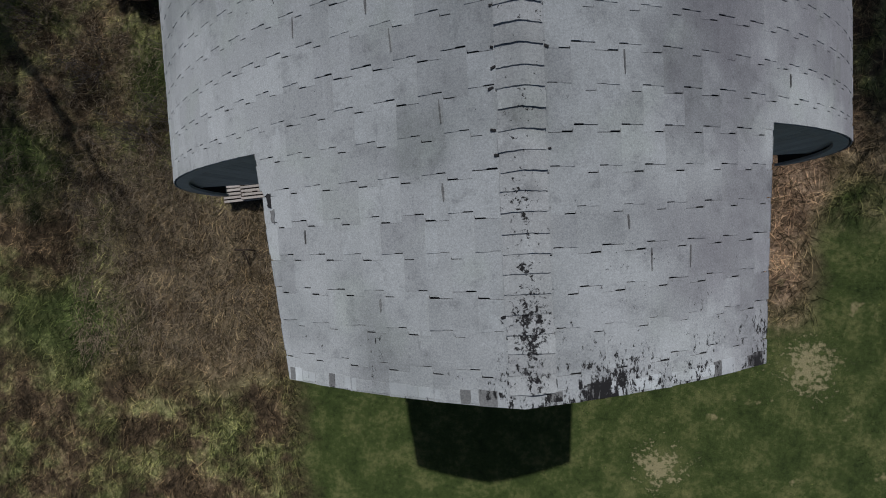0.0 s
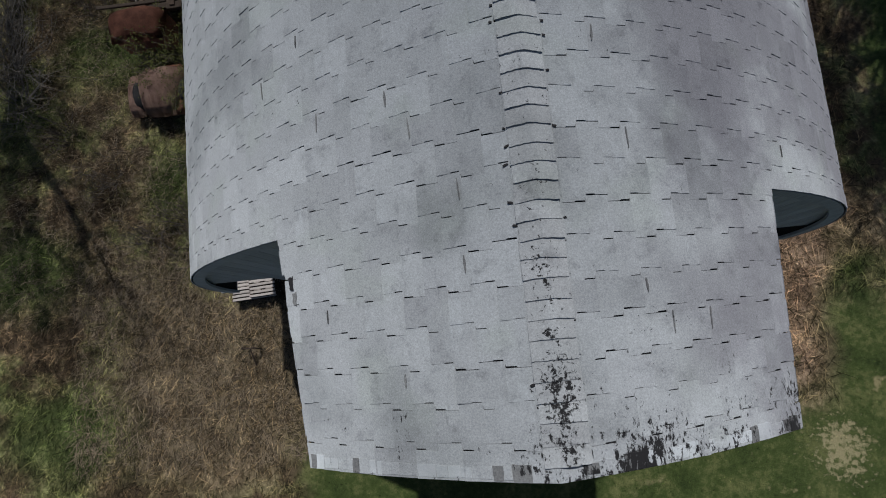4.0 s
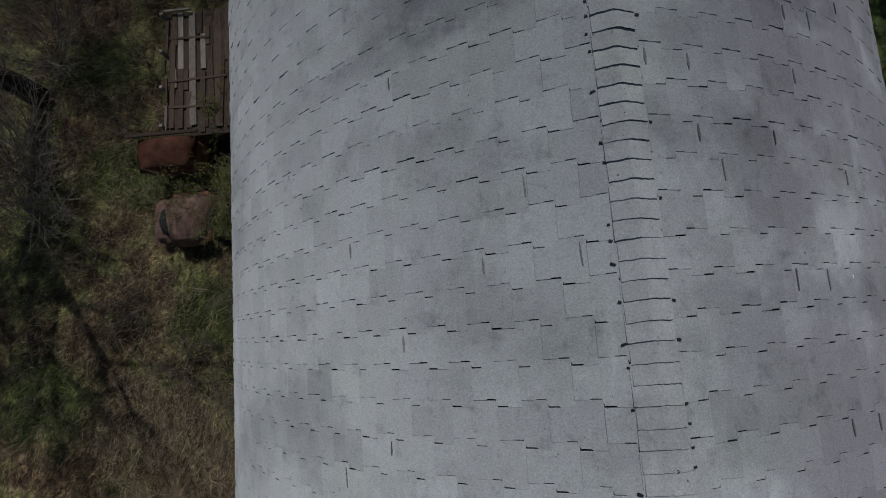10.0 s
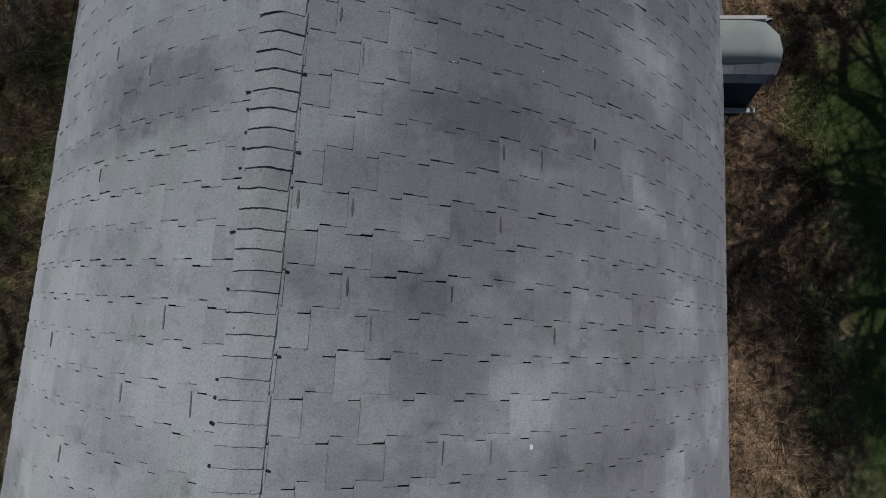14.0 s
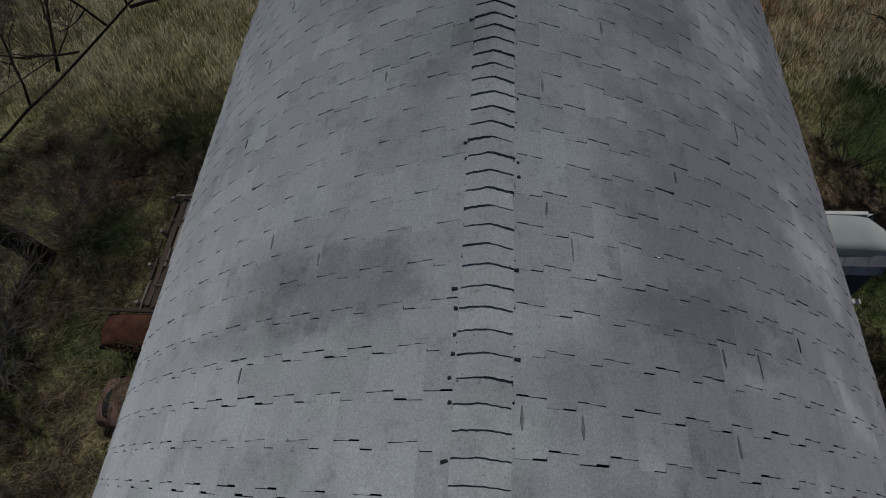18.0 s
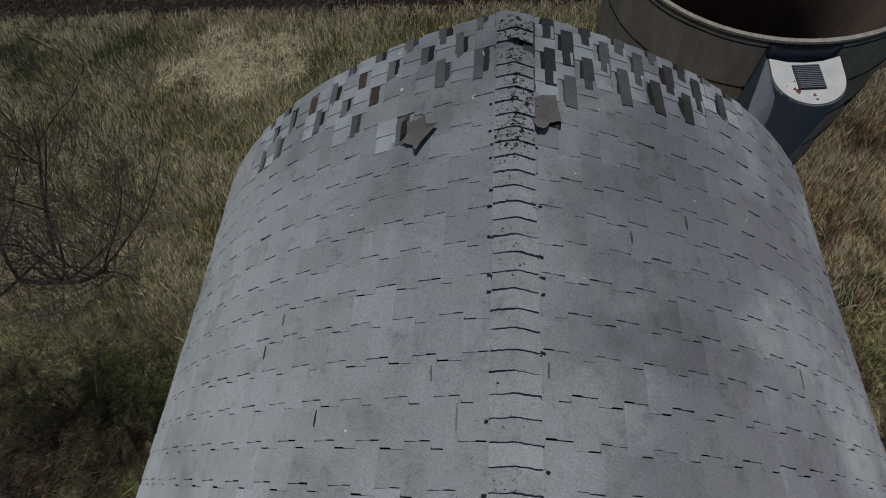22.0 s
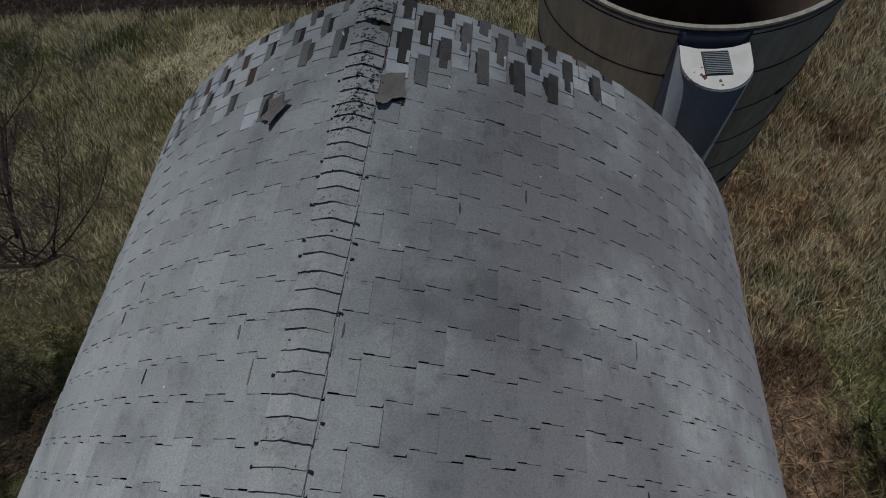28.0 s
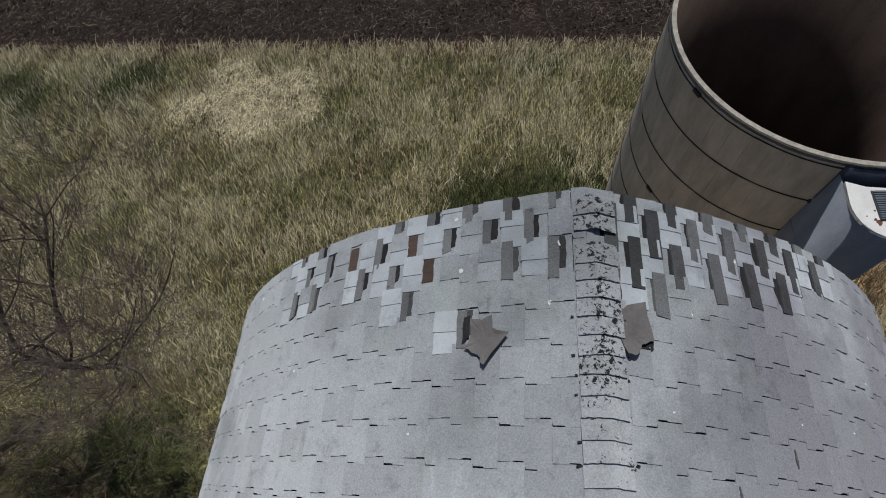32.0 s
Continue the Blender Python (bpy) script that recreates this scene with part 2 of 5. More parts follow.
def zone_colours(nt, pos):
    """Colour of the vegetation by where it grows: lawn, rough grass, dry matted grass, bare field."""
    x, y, z = axes(nt, pos)
    w1 = noise_node(nt, pos, 0.35, 4, 0.6)
    w2 = noise_node(nt, pos, 1.3, 5, 0.65)
    w3 = noise_node(nt, pos, 9.0, 5, 0.7)
    wob = math_node(nt, "MULTIPLY", math_node(nt, "SUBTRACT", w1, 0.5), 5.0)
    wob2 = math_node(nt, "MULTIPLY", math_node(nt, "SUBTRACT", w2, 0.5), 2.0)
    xw = math_node(nt, "ADD", math_node(nt, "ADD", x, wob), wob2)
    yw = math_node(nt, "ADD", math_node(nt, "ADD", y, wob), wob2)
    mix_v = math_node(nt, "ADD", math_node(nt, "MULTIPLY", w2, 0.6), math_node(nt, "MULTIPLY", w3, 0.4))
    dry = ramp(nt, mix_v, [(0.36, (0.17, 0.158, 0.085)), (0.5, (0.50, 0.462, 0.275)), (0.62, (0.90, 0.825, 0.54))])
    green = ramp(nt, mix_v, [(0.37, (0.036, 0.047, 0.017)), (0.5, (0.122, 0.142, 0.052)), (0.63, (0.34, 0.35, 0.16))])
    lawn = ramp(nt, mix_v, [(0.34, (0.019, 0.034, 0.008)), (0.5, (0.054, 0.078, 0.022)), (0.66, (0.150, 0.158, 0.064))])
    brush = ramp(nt, mix_v, [(0.37, (0.038, 0.028, 0.018)), (0.5, (0.122, 0.088, 0.055)), (0.63, (0.43, 0.32, 0.20))])
    col = mix(nt, span(nt, math_node(nt, "ADD", math_node(nt, "MULTIPLY", w1, 0.6), math_node(nt, "MULTIPLY", w2, 0.4)), 0.46, 0.58), brush, green)
    # dry grass: beside the gable end, a strip along the east wall and the meadow behind the barn
    a = math_node(nt, "MULTIPLY", span(nt, xw, -9.8, -8.0), math_node(nt, "SUBTRACT", 1.0, span(nt, yw, 4.6, 6.6)))
    a = math_node(nt, "MULTIPLY", a, span(nt, yw, -0.6, 1.2))
    col = mix(nt, a, col, ramp(nt, mix_v, [(0.34, (0.062, 0.046, 0.028)), (0.5, (0.185, 0.142, 0.09)), (0.66, (0.42, 0.34, 0.225))]))
    a = math_node(nt, "MULTIPLY", span(nt, yw, 16.5, 20.0), math_node(nt, "SUBTRACT", 1.0, math_node(nt, "MULTIPLY", span(nt, w2, 0.48, 0.58), 0.8)))
    col = mix(nt, a, col, dry)
    for gx, gy, gr in ((-0.7, 24.7, 2.4), (1.8, 25.6, 2.0), (-8.8, 17.9, 1.9), (-13.5, 29.2, 2.2), (-17.5, 28.6, 2.4), (0.3, 30.1, 1.5), (-16.6, 27.0, 1.4), (-10.6, 1.6, 2.2), (-9.6, 11.4, 1.9), (-7.4, 7.6, 1.8), (-10.4, 14.2, 1.6), (-11.6, 5.6, 2.0)):
        d = math_node(nt, "POWER", math_node(nt, "ADD", math_node(nt, "POWER", math_node(nt, "SUBTRACT", x, gx), 2.0), math_node(nt, "MULTIPLY", math_node(nt, "POWER", math_node(nt, "SUBTRACT", y, gy), 2.0), 2.0)), 0.5)
        d = math_node(nt, "ADD", d, math_node(nt, "MULTIPLY", wob2, 1.2))
        col = mix(nt, math_node(nt, "MULTIPLY", math_node(nt, "SUBTRACT", 1.0, span(nt, d, gr * 0.35, gr)), 0.75), col, ramp(nt, mix_v, [(0.3, (0.03, 0.05, 0.014)), (0.55, (0.075, 0.12, 0.032)), (0.75, (0.16, 0.22, 0.07))]))
    rust = ramp(nt, mix_v, [(0.34, (0.07, 0.046, 0.032)), (0.5, (0.245, 0.170, 0.118)), (0.64, (0.50, 0.37, 0.26))])
    a = math_node(nt, "MULTIPLY", span(nt, x, 3.0, 4.5), math_node(nt, "SUBTRACT", 1.0, span(nt, math_node(nt, "ADD", x, wob2), 7.6, 8.4)))
    col = mix(nt, a, col, rust)
    a = math_node(nt, "MULTIPLY", span(nt, x, 5.0, 6.5), span(nt, yw, 19.5, 21.0))
    tawny = mix(nt, span(nt, w1, 0.54, 0.66), ramp(nt, mix_v, [(0.34, (0.11, 0.078, 0.05)), (0.5, (0.39, 0.29, 0.19)), (0.64, (0.70, 0.56, 0.39))]), green)
    col = mix(nt, a, col, tawny)
    # mown lawn to the east and before the gable end
    lush = ramp(nt, mix_v, [(0.34, (0.020, 0.042, 0.010)), (0.5, (0.050, 0.084, 0.022)), (0.66, (0.13, 0.155, 0.052))])
    a = math_node(nt, "MULTIPLY", span(nt, xw, 8.6, 9.8), math_node(nt, "SUBTRACT", 1.0, span(nt, yw, 20.0, 22.0)))
    col = mix(nt, a, col, lush)
    a = math_node(nt, "MULTIPLY", span(nt, math_node(nt, "ADD", x, wob2), -5.6, -4.4), math_node(nt, "SUBTRACT", 1.0, span(nt, math_node(nt, "ADD", y, wob2), 0.6, 2.2)))
    col = mix(nt, a, col, lawn)
    a = math_node(nt, "MULTIPLY", span(nt, math_node(nt, "ADD", x, math_node(nt, "MULTIPLY", wob2, 0.5)), 6.6, 7.6), math_node(nt, "SUBTRACT", 1.0, span(nt, yw, 2.8, 4.8)))
    col = mix(nt, a, col, lawn)
    # worn pale spots in the lawn
    a = math_node(nt, "MULTIPLY", span(nt, noise_node(nt, pos, 1.1, 4, 0.65), 0.62, 0.70), math_node(nt, "SUBTRACT", 1.0, span(nt, y, 1.0, 3.0)))
    a = math_node(nt, "MULTIPLY", a, span(nt, x, 2.0, 4.0))
    col = mix(nt, a, col, (0.27, 0.24, 0.13))
    for gx, gy, gr in ((7.0, 0.1, 0.62), (3.7, -2.2, 0.5), (2.1, 2.5, 0.28)):
        d = math_node(nt, "POWER", math_node(nt, "ADD", math_node(nt, "POWER", math_node(nt, "SUBTRACT", x, gx), 2.0), math_node(nt, "POWER", math_node(nt, "SUBTRACT", y, gy), 2.0)), 0.5)
        d = math_node(nt, "ADD", math_node(nt, "ADD", d, math_node(nt, "MULTIPLY", math_node(nt, "SUBTRACT", w3, 0.5), 3.0)), math_node(nt, "MULTIPLY", wob2, 0.8))
        col = mix(nt, math_node(nt, "MULTIPLY", math_node(nt, "SUBTRACT", 1.0, span(nt, d, gr * 0.2, gr)), 0.75), col, (0.36, 0.32, 0.19))
    # flattened pale straw
    dx = math_node(nt, "DIVIDE", math_node(nt, "ADD", x, 8.9), 2.0)
    dy = math_node(nt, "DIVIDE", math_node(nt, "SUBTRACT", y, 28.4), 1.6)
    d = math_node(nt, "ADD", math_node(nt, "MULTIPLY", dx, dx), math_node(nt, "MULTIPLY", dy, dy))
    d = math_node(nt, "ADD", d, math_node(nt, "MULTIPLY", wob2, 0.9))
    col = mix(nt, math_node(nt, "SUBTRACT", 1.0, span(nt, d, 0.5, 1.4)), col, ramp(nt, w3, [(0.3, (0.10, 0.08, 0.045)), (0.7, (0.30, 0.24, 0.14))]))
    # ploughed soil
    soil = ramp(nt, math_node(nt, "ADD", math_node(nt, "MULTIPLY", w3, 0.5), math_node(nt, "MULTIPLY", noise_node(nt, pos, 28, 4, 0.75), 0.5)), [(0.38, (0.010, 0.007, 0.006)), (0.52, (0.034, 0.022, 0.018)), (0.70, (0.14, 0.10, 0.078))])
    strip = math_node(nt, "MULTIPLY", span(nt, y, 29.9, 30.5), span(nt, w2, 0.42, 0.55))
    col = mix(nt, strip, col, (0.20, 0.145, 0.10))
    edge = math_node(nt, "ADD", y, math_node(nt, "MULTIPLY", wob2, 0.5))
    col = mix(nt, span(nt, edge, 30.4, 31.0), col, soil)
    return col, w3


def ground_material():
    m, nt, b = nodes_of("ground", 0.97)
    pos, isl = place_of(nt)
    col, w3 = zone_colours(nt, pos)
    fine = noise_node(nt, pos, 55, 5, 0.75)
    gx, gy, gz = axes(nt, pos)
    # meadow ground darkened: the shade between its blades is put into the colour
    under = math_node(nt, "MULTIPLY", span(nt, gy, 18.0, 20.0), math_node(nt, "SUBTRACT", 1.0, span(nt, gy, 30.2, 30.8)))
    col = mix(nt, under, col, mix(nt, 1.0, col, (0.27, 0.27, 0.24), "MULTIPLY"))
    col = mix(nt, 0.5, col, ramp(nt, fine, [(0.3, (0.3, 0.3, 0.3)), (0.7, (0.8, 0.8, 0.8))]), "OVERLAY")
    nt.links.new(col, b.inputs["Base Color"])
    bump(nt, b, math_node(nt, "ADD", fine, math_node(nt, "MULTIPLY", w3, 2.0)), 0.8, 0.04)
    return m


def blade_material():
    m, nt, b = nodes_of("grass_blades", 0.85)
    pos, isl = place_of(nt)
    col, w3 = zone_colours(nt, pos)
    col = mix(nt, 1.0, col, ramp(nt, isl, [(0.0, (0.12, 0.135, 0.10)), (0.45, (0.64, 0.68, 0.60)), (0.75, (1.55, 1.53, 1.42)), (1.0, (3.0, 2.9, 2.6))]), "MULTIPLY")
    nt.links.new(col, b.inputs["Base Color"])
    leaf = nt.nodes.new("ShaderNodeBsdfTranslucent")
    nt.links.new(col, leaf.inputs["Color"])
    both = nt.nodes.new("ShaderNodeMixShader")
    both.inputs[0].default_value = 0.3
    nt.links.new(b.outputs[0], both.inputs[1])
    nt.links.new(leaf.outputs[0], both.inputs[2])
    nt.links.new(both.outputs[0], nt.nodes["Material Output"].inputs["Surface"])
    return m


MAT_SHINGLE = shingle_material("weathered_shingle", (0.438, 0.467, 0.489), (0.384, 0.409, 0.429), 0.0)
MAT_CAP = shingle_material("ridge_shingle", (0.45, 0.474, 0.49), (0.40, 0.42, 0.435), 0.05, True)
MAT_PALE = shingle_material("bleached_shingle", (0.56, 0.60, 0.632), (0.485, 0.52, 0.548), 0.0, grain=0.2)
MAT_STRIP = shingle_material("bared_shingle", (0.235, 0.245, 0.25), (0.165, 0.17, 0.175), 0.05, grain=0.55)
MAT_FELT = plain_material("tar_felt", (0.012, 0.012, 0.014), (0.035, 0.035, 0.038), 14)
MAT_TARRED = shingle_material("tarred_strip", (0.12, 0.122, 0.125), (0.065, 0.067, 0.07), 0.05, grain=0.6)
MAT_TORN = plain_material("torn_shingle_back", (0.115, 0.108, 0.106), (0.20, 0.188, 0.184), 7)
MAT_SHEATH = plain_material("roof_board", (0.06, 0.04, 0.032), (0.12, 0.085, 0.068), 6, streak=(1, 8, 1))
MAT_BOARD = plain_material("grey_barn_board", (0.25, 0.27, 0.305), (0.42, 0.45, 0.50), 5, streak=(6, 6, 0.6))
MAT_TANBOARD = plain_material("bounce_tan_board", (0.36, 0.30, 0.23), (0.60, 0.51, 0.40), 5, streak=(6, 6, 0.6))
MAT_TRIM = plain_material("old_white_paint", (0.50, 0.50, 0.49), (0.75, 0.75, 0.73), 9)
MAT_RUST = plain_material("rusty_red_sheet", (0.085, 0.034, 0.024), (0.30, 0.135, 0.09), 3.5, 0.8, relief=0.5)
MAT_PALERUST = plain_material("faded_rust_sheet", (0.10, 0.048, 0.036), (0.48, 0.335, 0.275), 3.0, 0.8, streak=(1.6, 0.7, 1), vary=0.05)
MAT_DARKWOOD = plain_material("rotten_board", (0.022, 0.016, 0.012), (0.085, 0.064, 0.05), 7, streak=(8, 1, 8))
MAT_RAIL = plain_material("greyed_rail", (0.08, 0.068, 0.058), (0.34, 0.305, 0.275), 9, streak=(8, 1, 8))
MAT_BEDWOOD = plain_material("weathered_brown_board", (0.024, 0.017, 0.013), (0.12, 0.086, 0.066), 7, streak=(8, 1, 8))
MAT_BARK = plain_material("bark", (0.022, 0.018, 0.015), (0.07, 0.058, 0.05), 18, relief=0.8, depth=0.02)
MAT_TWIG = plain_material("twig", (0.06, 0.05, 0.042), (0.18, 0.155, 0.135), 12)
MAT_DEADSTALK = plain_material("dead_stalk", (0.09, 0.07, 0.05), (0.32, 0.26, 0.18), 5, vary=0.8)
MAT_STRAW = plain_material("bleached_straw", (0.36, 0.318, 0.20), (0.97, 0.885, 0.62), 3, vary=1.0)
MAT_RESIDUE = plain_material("crop_residue", (0.06, 0.046, 0.034), (0.30, 0.235, 0.17), 5, vary=1.0)
MAT_CLOD = plain_material("soil_clod", (0.016, 0.011, 0.009), (0.065, 0.044, 0.034), 9, vary=0.6)
MAT_STALK = plain_material("dry_stalk", (0.26, 0.20, 0.13), (0.82, 0.67, 0.46), 5, vary=0.8)
MAT_BROWNTWIG = plain_material("brown_twig", (0.07, 0.052, 0.045), (0.20, 0.155, 0.135), 12)
MAT_GROUND = ground_material()
MAT_BLADE = blade_material()


# ---------------------------------------------------------------- builders
def thing(name, label, category, at=(0, 0, 0), group="", kind=""):
    ob = new(name)
    ob.empty_display_size = 0.2
    ob.matrix_world = at if isinstance(at, Matrix) else Matrix.Translation(at)
    return tagged(ob, label, category, group, kind)


def mesh_of(name, bm, mat, smooth=False):
    me = bpy.data.meshes.new(name)
    bm.normal_update()
    bm.to_mesh(me)
    bm.free()
    me.materials.append(mat)
    if smooth:
        me.polygons.foreach_set("use_smooth", [True] * len(me.polygons))
    return me


def part(name, bm, mat, parent, label="", smooth=False):
    ob = new(name, mesh_of(name, bm, mat, smooth))
    if parent is not None:
        ob.parent = parent
        ob.matrix_parent_inverse = parent.matrix_world.inverted() if parent.parent is None else (parent.parent.matrix_world @ parent.matrix_parent_inverse @ parent.matrix_basis).inverted()
    return tagged(ob, label)


def shared_part(name, me, m, parent):
    ob = new(name, me)
    ob.parent = parent
    ob.matrix_basis = m
    return ob


def soup(name, verts, faces, mat, parent=None, label="", kind="", category="", smooth=False):
    me = bpy.data.meshes.new(name)
    me.from_pydata(verts, [], faces)
    me.materials.append(mat)
    if smooth:
        me.polygons.foreach_set("use_smooth", [True] * len(me.polygons))
    ob = new(name, me)
    if parent is not None:
        ob.parent = parent
    return tagged(ob, label, category, "", kind)


def box(bm, lo, hi, bevel=0.0, m=None):
    r = bmesh.ops.create_cube(bm, size=1.0)
    vs = r["verts"]
    for v in vs:
        v.co = Vector(tuple(lo[k] + (v.co[k] + 0.5) * (hi[k] - lo[k]) for k in range(3)))
    if bevel:
        es = list({e for v in vs for e in v.link_edges})
        out = bmesh.ops.bevel(bm, geom=es, offset=bevel, segments=1, affect="EDGES", profile=0.6)
        vs = list({v for f in out["faces"] for v in f.verts} | {v for v in vs if v.is_valid})
    if m is not None:
        for v in vs:
            v.co = m @ v.co
    return bm


def boxes(specs, bevel=0.0):
    bm = bmesh.new()
    for s in specs:
        box(bm, s[0], s[1], bevel, s[2] if len(s) > 2 else None)
    return bm


def tube(bm, pts, radii, sides=6):
    rings = []
    n = len(pts)
    for i, p in enumerate(pts):
        p = Vector(p)
        d = (Vector(pts[min(i + 1, n - 1)]) - Vector(pts[max(i - 1, 0)])).normalized()
        a = d.cross(Vector((0, 0, 1)) if abs(d.z) < 0.9 else Vector((1, 0, 0))).normalized()
        b = d.cross(a)
        r = radii[i] if hasattr(radii, "__len__") else radii
        rings.append([bm.verts.new(p + r * (math.cos(k * math.tau / sides) * a + math.sin(k * math.tau / sides) * b)) for k in range(sides)])
    for q, w in zip(rings, rings[1:]):
        for k in range(sides):
            bm.faces.new((q[k], q[(k + 1) % sides], w[(k + 1) % sides], w[k]))
    bm.faces.new(rings[0][::-1])
    bm.faces.new(rings[-1])
    return bm


# ---------------------------------------------------------------- ground
def build_ground():
    near = [v * 0.8 - 40 for v in range(0, 101)]
    far = [60, 90, 140, 220, 400, 800, 1500]
    xs = [-v for v in reversed(far)] + [v for v in near] + far
    ys = [-v for v in reversed(far)] + [v + 10 for v in near] + [v + 10 for v in far]
    verts, faces = [], []
    for y in ys:
        for x in xs:
            k = max(0.0, 1 - max(abs(x), abs(y - 10)) / 45)
            verts.append((x, y, min(1.0, k * 2) * (0.022 * noise.noise((x * 0.5, y * 0.5, 0)) + 0.008 * noise.noise((x * 1.7, y * 1.7, 3))) - 0.03))
    n = len(xs)
    for j in range(len(ys) - 1):
        for i in range(n - 1):
            faces.append((j * n + i, j * n + i + 1, (j + 1) * n + i + 1, (j + 1) * n + i))
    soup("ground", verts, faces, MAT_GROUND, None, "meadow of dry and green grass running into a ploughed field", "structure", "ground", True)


build_ground()

# ---------------------------------------------------------------- barn roof surface
XC, RIDGE = -0.058, 9.0
ARC_R, ARC_C = 6.595, 1.693
ARC_Z = RIDGE - math.sqrt(ARC_R**2 - ARC_C**2)
TH0 = math.acos(ARC_C / ARC_R)
EAVE_Z = 3.1
U_EAVE = ARC_R * (TH0 - math.asin((EAVE_Z - ARC_Z) / ARC_R))
U_HOOD = ARC_R * (TH0 - math.acos((2.0 + ARC_C) / ARC_R))
A, B = 0.1715, 0.2556
ROWS = {-1: (0.265, 7.478), 1: (0.402, 7.477)}  # a lock of each slope: distance from the ridge, y


def hood_edge(y, side=1):
    """Distance down the slope at which the tapering hay hood ends."""
    return U_HOOD - (0.15 if side > 0 else 0.27) * (Y_STEP - y) / (Y_STEP - Y_HOOD)



def roof_point(side, u, y, h=0.0):
    """A point of the roof; its flanks sag a little towards the far end."""
    th = TH0 - u / ARC_R
    r = ARC_R + h - 0.09 * min(1.0, max(0.0, (u - 2.0) / 3.0)) * min(1.0, max(0.0, (y - 14.0) / 4.0))
    return Vector((XC + side * (r * math.cos(th) - ARC_C), y, ARC_Z + r * math.sin(th)))


def roof_frame(side, u, y, h=0.0):
    th = TH0 - u / ARC_R
    n = Vector((side * math.cos(th), 0, math.sin(th)))
    t = Vector((side * math.sin(th), 0, -math.cos(th)))
    m = Matrix((t, n.cross(t), n)).transposed().to_4x4()
    m.translation = roof_point(side, u, y, h)
    return m


barn = thing("barn", "gothic arch barn with weathered grey interlocking shingle roof", "barn", (XC, 10.5, 0))


def deck(side, y0, y1, u1, name, label, u0=None):
    n = max(4, int(u1 / 0.3))
    bm = bmesh.new()
    rows = []
    for h in (-0.012, -0.11):
        for y in (y0, y1):
            rows.append([bm.verts.new(roof_point(side, k * (u0 if u0 and y == y0 else u1) / n, y, h)) for k in range(n + 1)])
    a, b, c, d = rows
    for k in range(n):
        bm.faces.new((a[k], a[k + 1], b[k + 1], b[k]))
        bm.faces.new((c[k], d[k], d[k + 1], c[k + 1]))
        bm.faces.new((a[k], c[k], c[k + 1], a[k + 1]))
        bm.faces.new((b[k], b[k + 1], d[k + 1], d[k]))
    bm.faces.new((a[n], c[n], d[n], b[n]))
    bm.faces.new((a[0], b[0], d[0], c[0]))
    bmesh.ops.recalc_face_normals(bm, faces=bm.faces)
    return part(name, bm, MAT_FELT, barn, label)


roofs = {}
for side, tag in ((-1, "west"), (1, "east")):
    roofs[side] = deck(side, Y_STEP, Y_END, U_EAVE, "roof", "curved roof slope under grey interlocking shingles")
    deck(side, Y_HOOD, Y_STEP, U_HOOD, "hay_hood", "projecting hay hood roof", hood_edge(Y_HOOD, side))

# edge trim along the rakes
for side in (-1, 1):
    for y, u1, u0 in ((Y_HOOD, hood_edge(Y_HOOD, side), 0), (Y_END, U_EAVE, 0), (Y_STEP, U_EAVE, U_HOOD)):
        bm = bmesh.new()
        n = 18
        prev = None
        for k in range(n + 1):
            u = u0 + (u1 - u0) * k / n
            q = [bm.verts.new(roof_point(side, u, y + dy, h)) for dy, h in ((-0.02, -0.02), (0.02, -0.02), (0.02, -0.16), (-0.02, -0.16))]
            if prev:
                for i in range(4):
                    bm.faces.new((prev[i], prev[(i + 1) % 4], q[(i + 1) % 4], q[i]))
            prev = q
        bmesh.ops.recalc_face_normals(bm, faces=bm.faces)
        part("rake_board", bm, MAT_TRIM if y == Y_END else MAT_BOARD, barn)


# end walls of upright boards
def gable(y, back, mat):
    w = part("gable_wall", boxes([((XC - 3.5, y + 0.04 * back, 0), (XC + 3.5, y + 0.1 * back, 4.4))]), mat, barn, "gable wall of weathered upright boards")
    x = -4.6
    while x < 4.6:
        x1 = min(x + 0.2, 4.6)
        bm = box(bmesh.new(), (XC + x + 0.003, y - 0.015, 0), (XC + x1 - 0.003, y + 0.04, 5.0), 0)
        for v in bm.verts:
            if v.co.z < 0.5:
                v.co.z = 0.0 if x1 < 3.61 and x > -3.61 else 4.35 if y < 10 else 3.4
            else:
                v.co.z = ARC_Z + math.sqrt(max(0.01, (ARC_R - (0.115 if back > 0 else 0.215)) ** 2 - (min(abs(v.co.x - XC), 4.6) + ARC_C) ** 2))
        part("board", bm, mat, w)
        x = x1


gable(Y_STEP + 0.07, 1, MAT_BOARD)
# unseen far gable, pale tan so that it bounces sunlight onto the silo
gable(Y_END - 0.3, -1, MAT_TANBOARD)
for side in (-1, 1):
    bm = boxes([((XC + side * 3.55 - 0.06, Y_STEP + 0.15, 0), (XC + side * 3.55 + 0.06, Y_END - 0.3, 4.6))])
    part("side_wall", bm, MAT_BOARD, barn, "low side wall of grey boards")
# out of view, west only: added to widen the roof's shadow on the ground
bm = boxes([((XC - 5.08, Y_STEP, EAVE_Z - 0.10), (XC - 4.80, Y_END, EAVE_Z - 0.02))], 0.006)
part("eave_board", bm, MAT_BOARD, barn, "unseen grey board that widens the west eave's shadow")

# ---------------------------------------------------------------- shingles
STEP, SLOT = 0.046, 0.0064


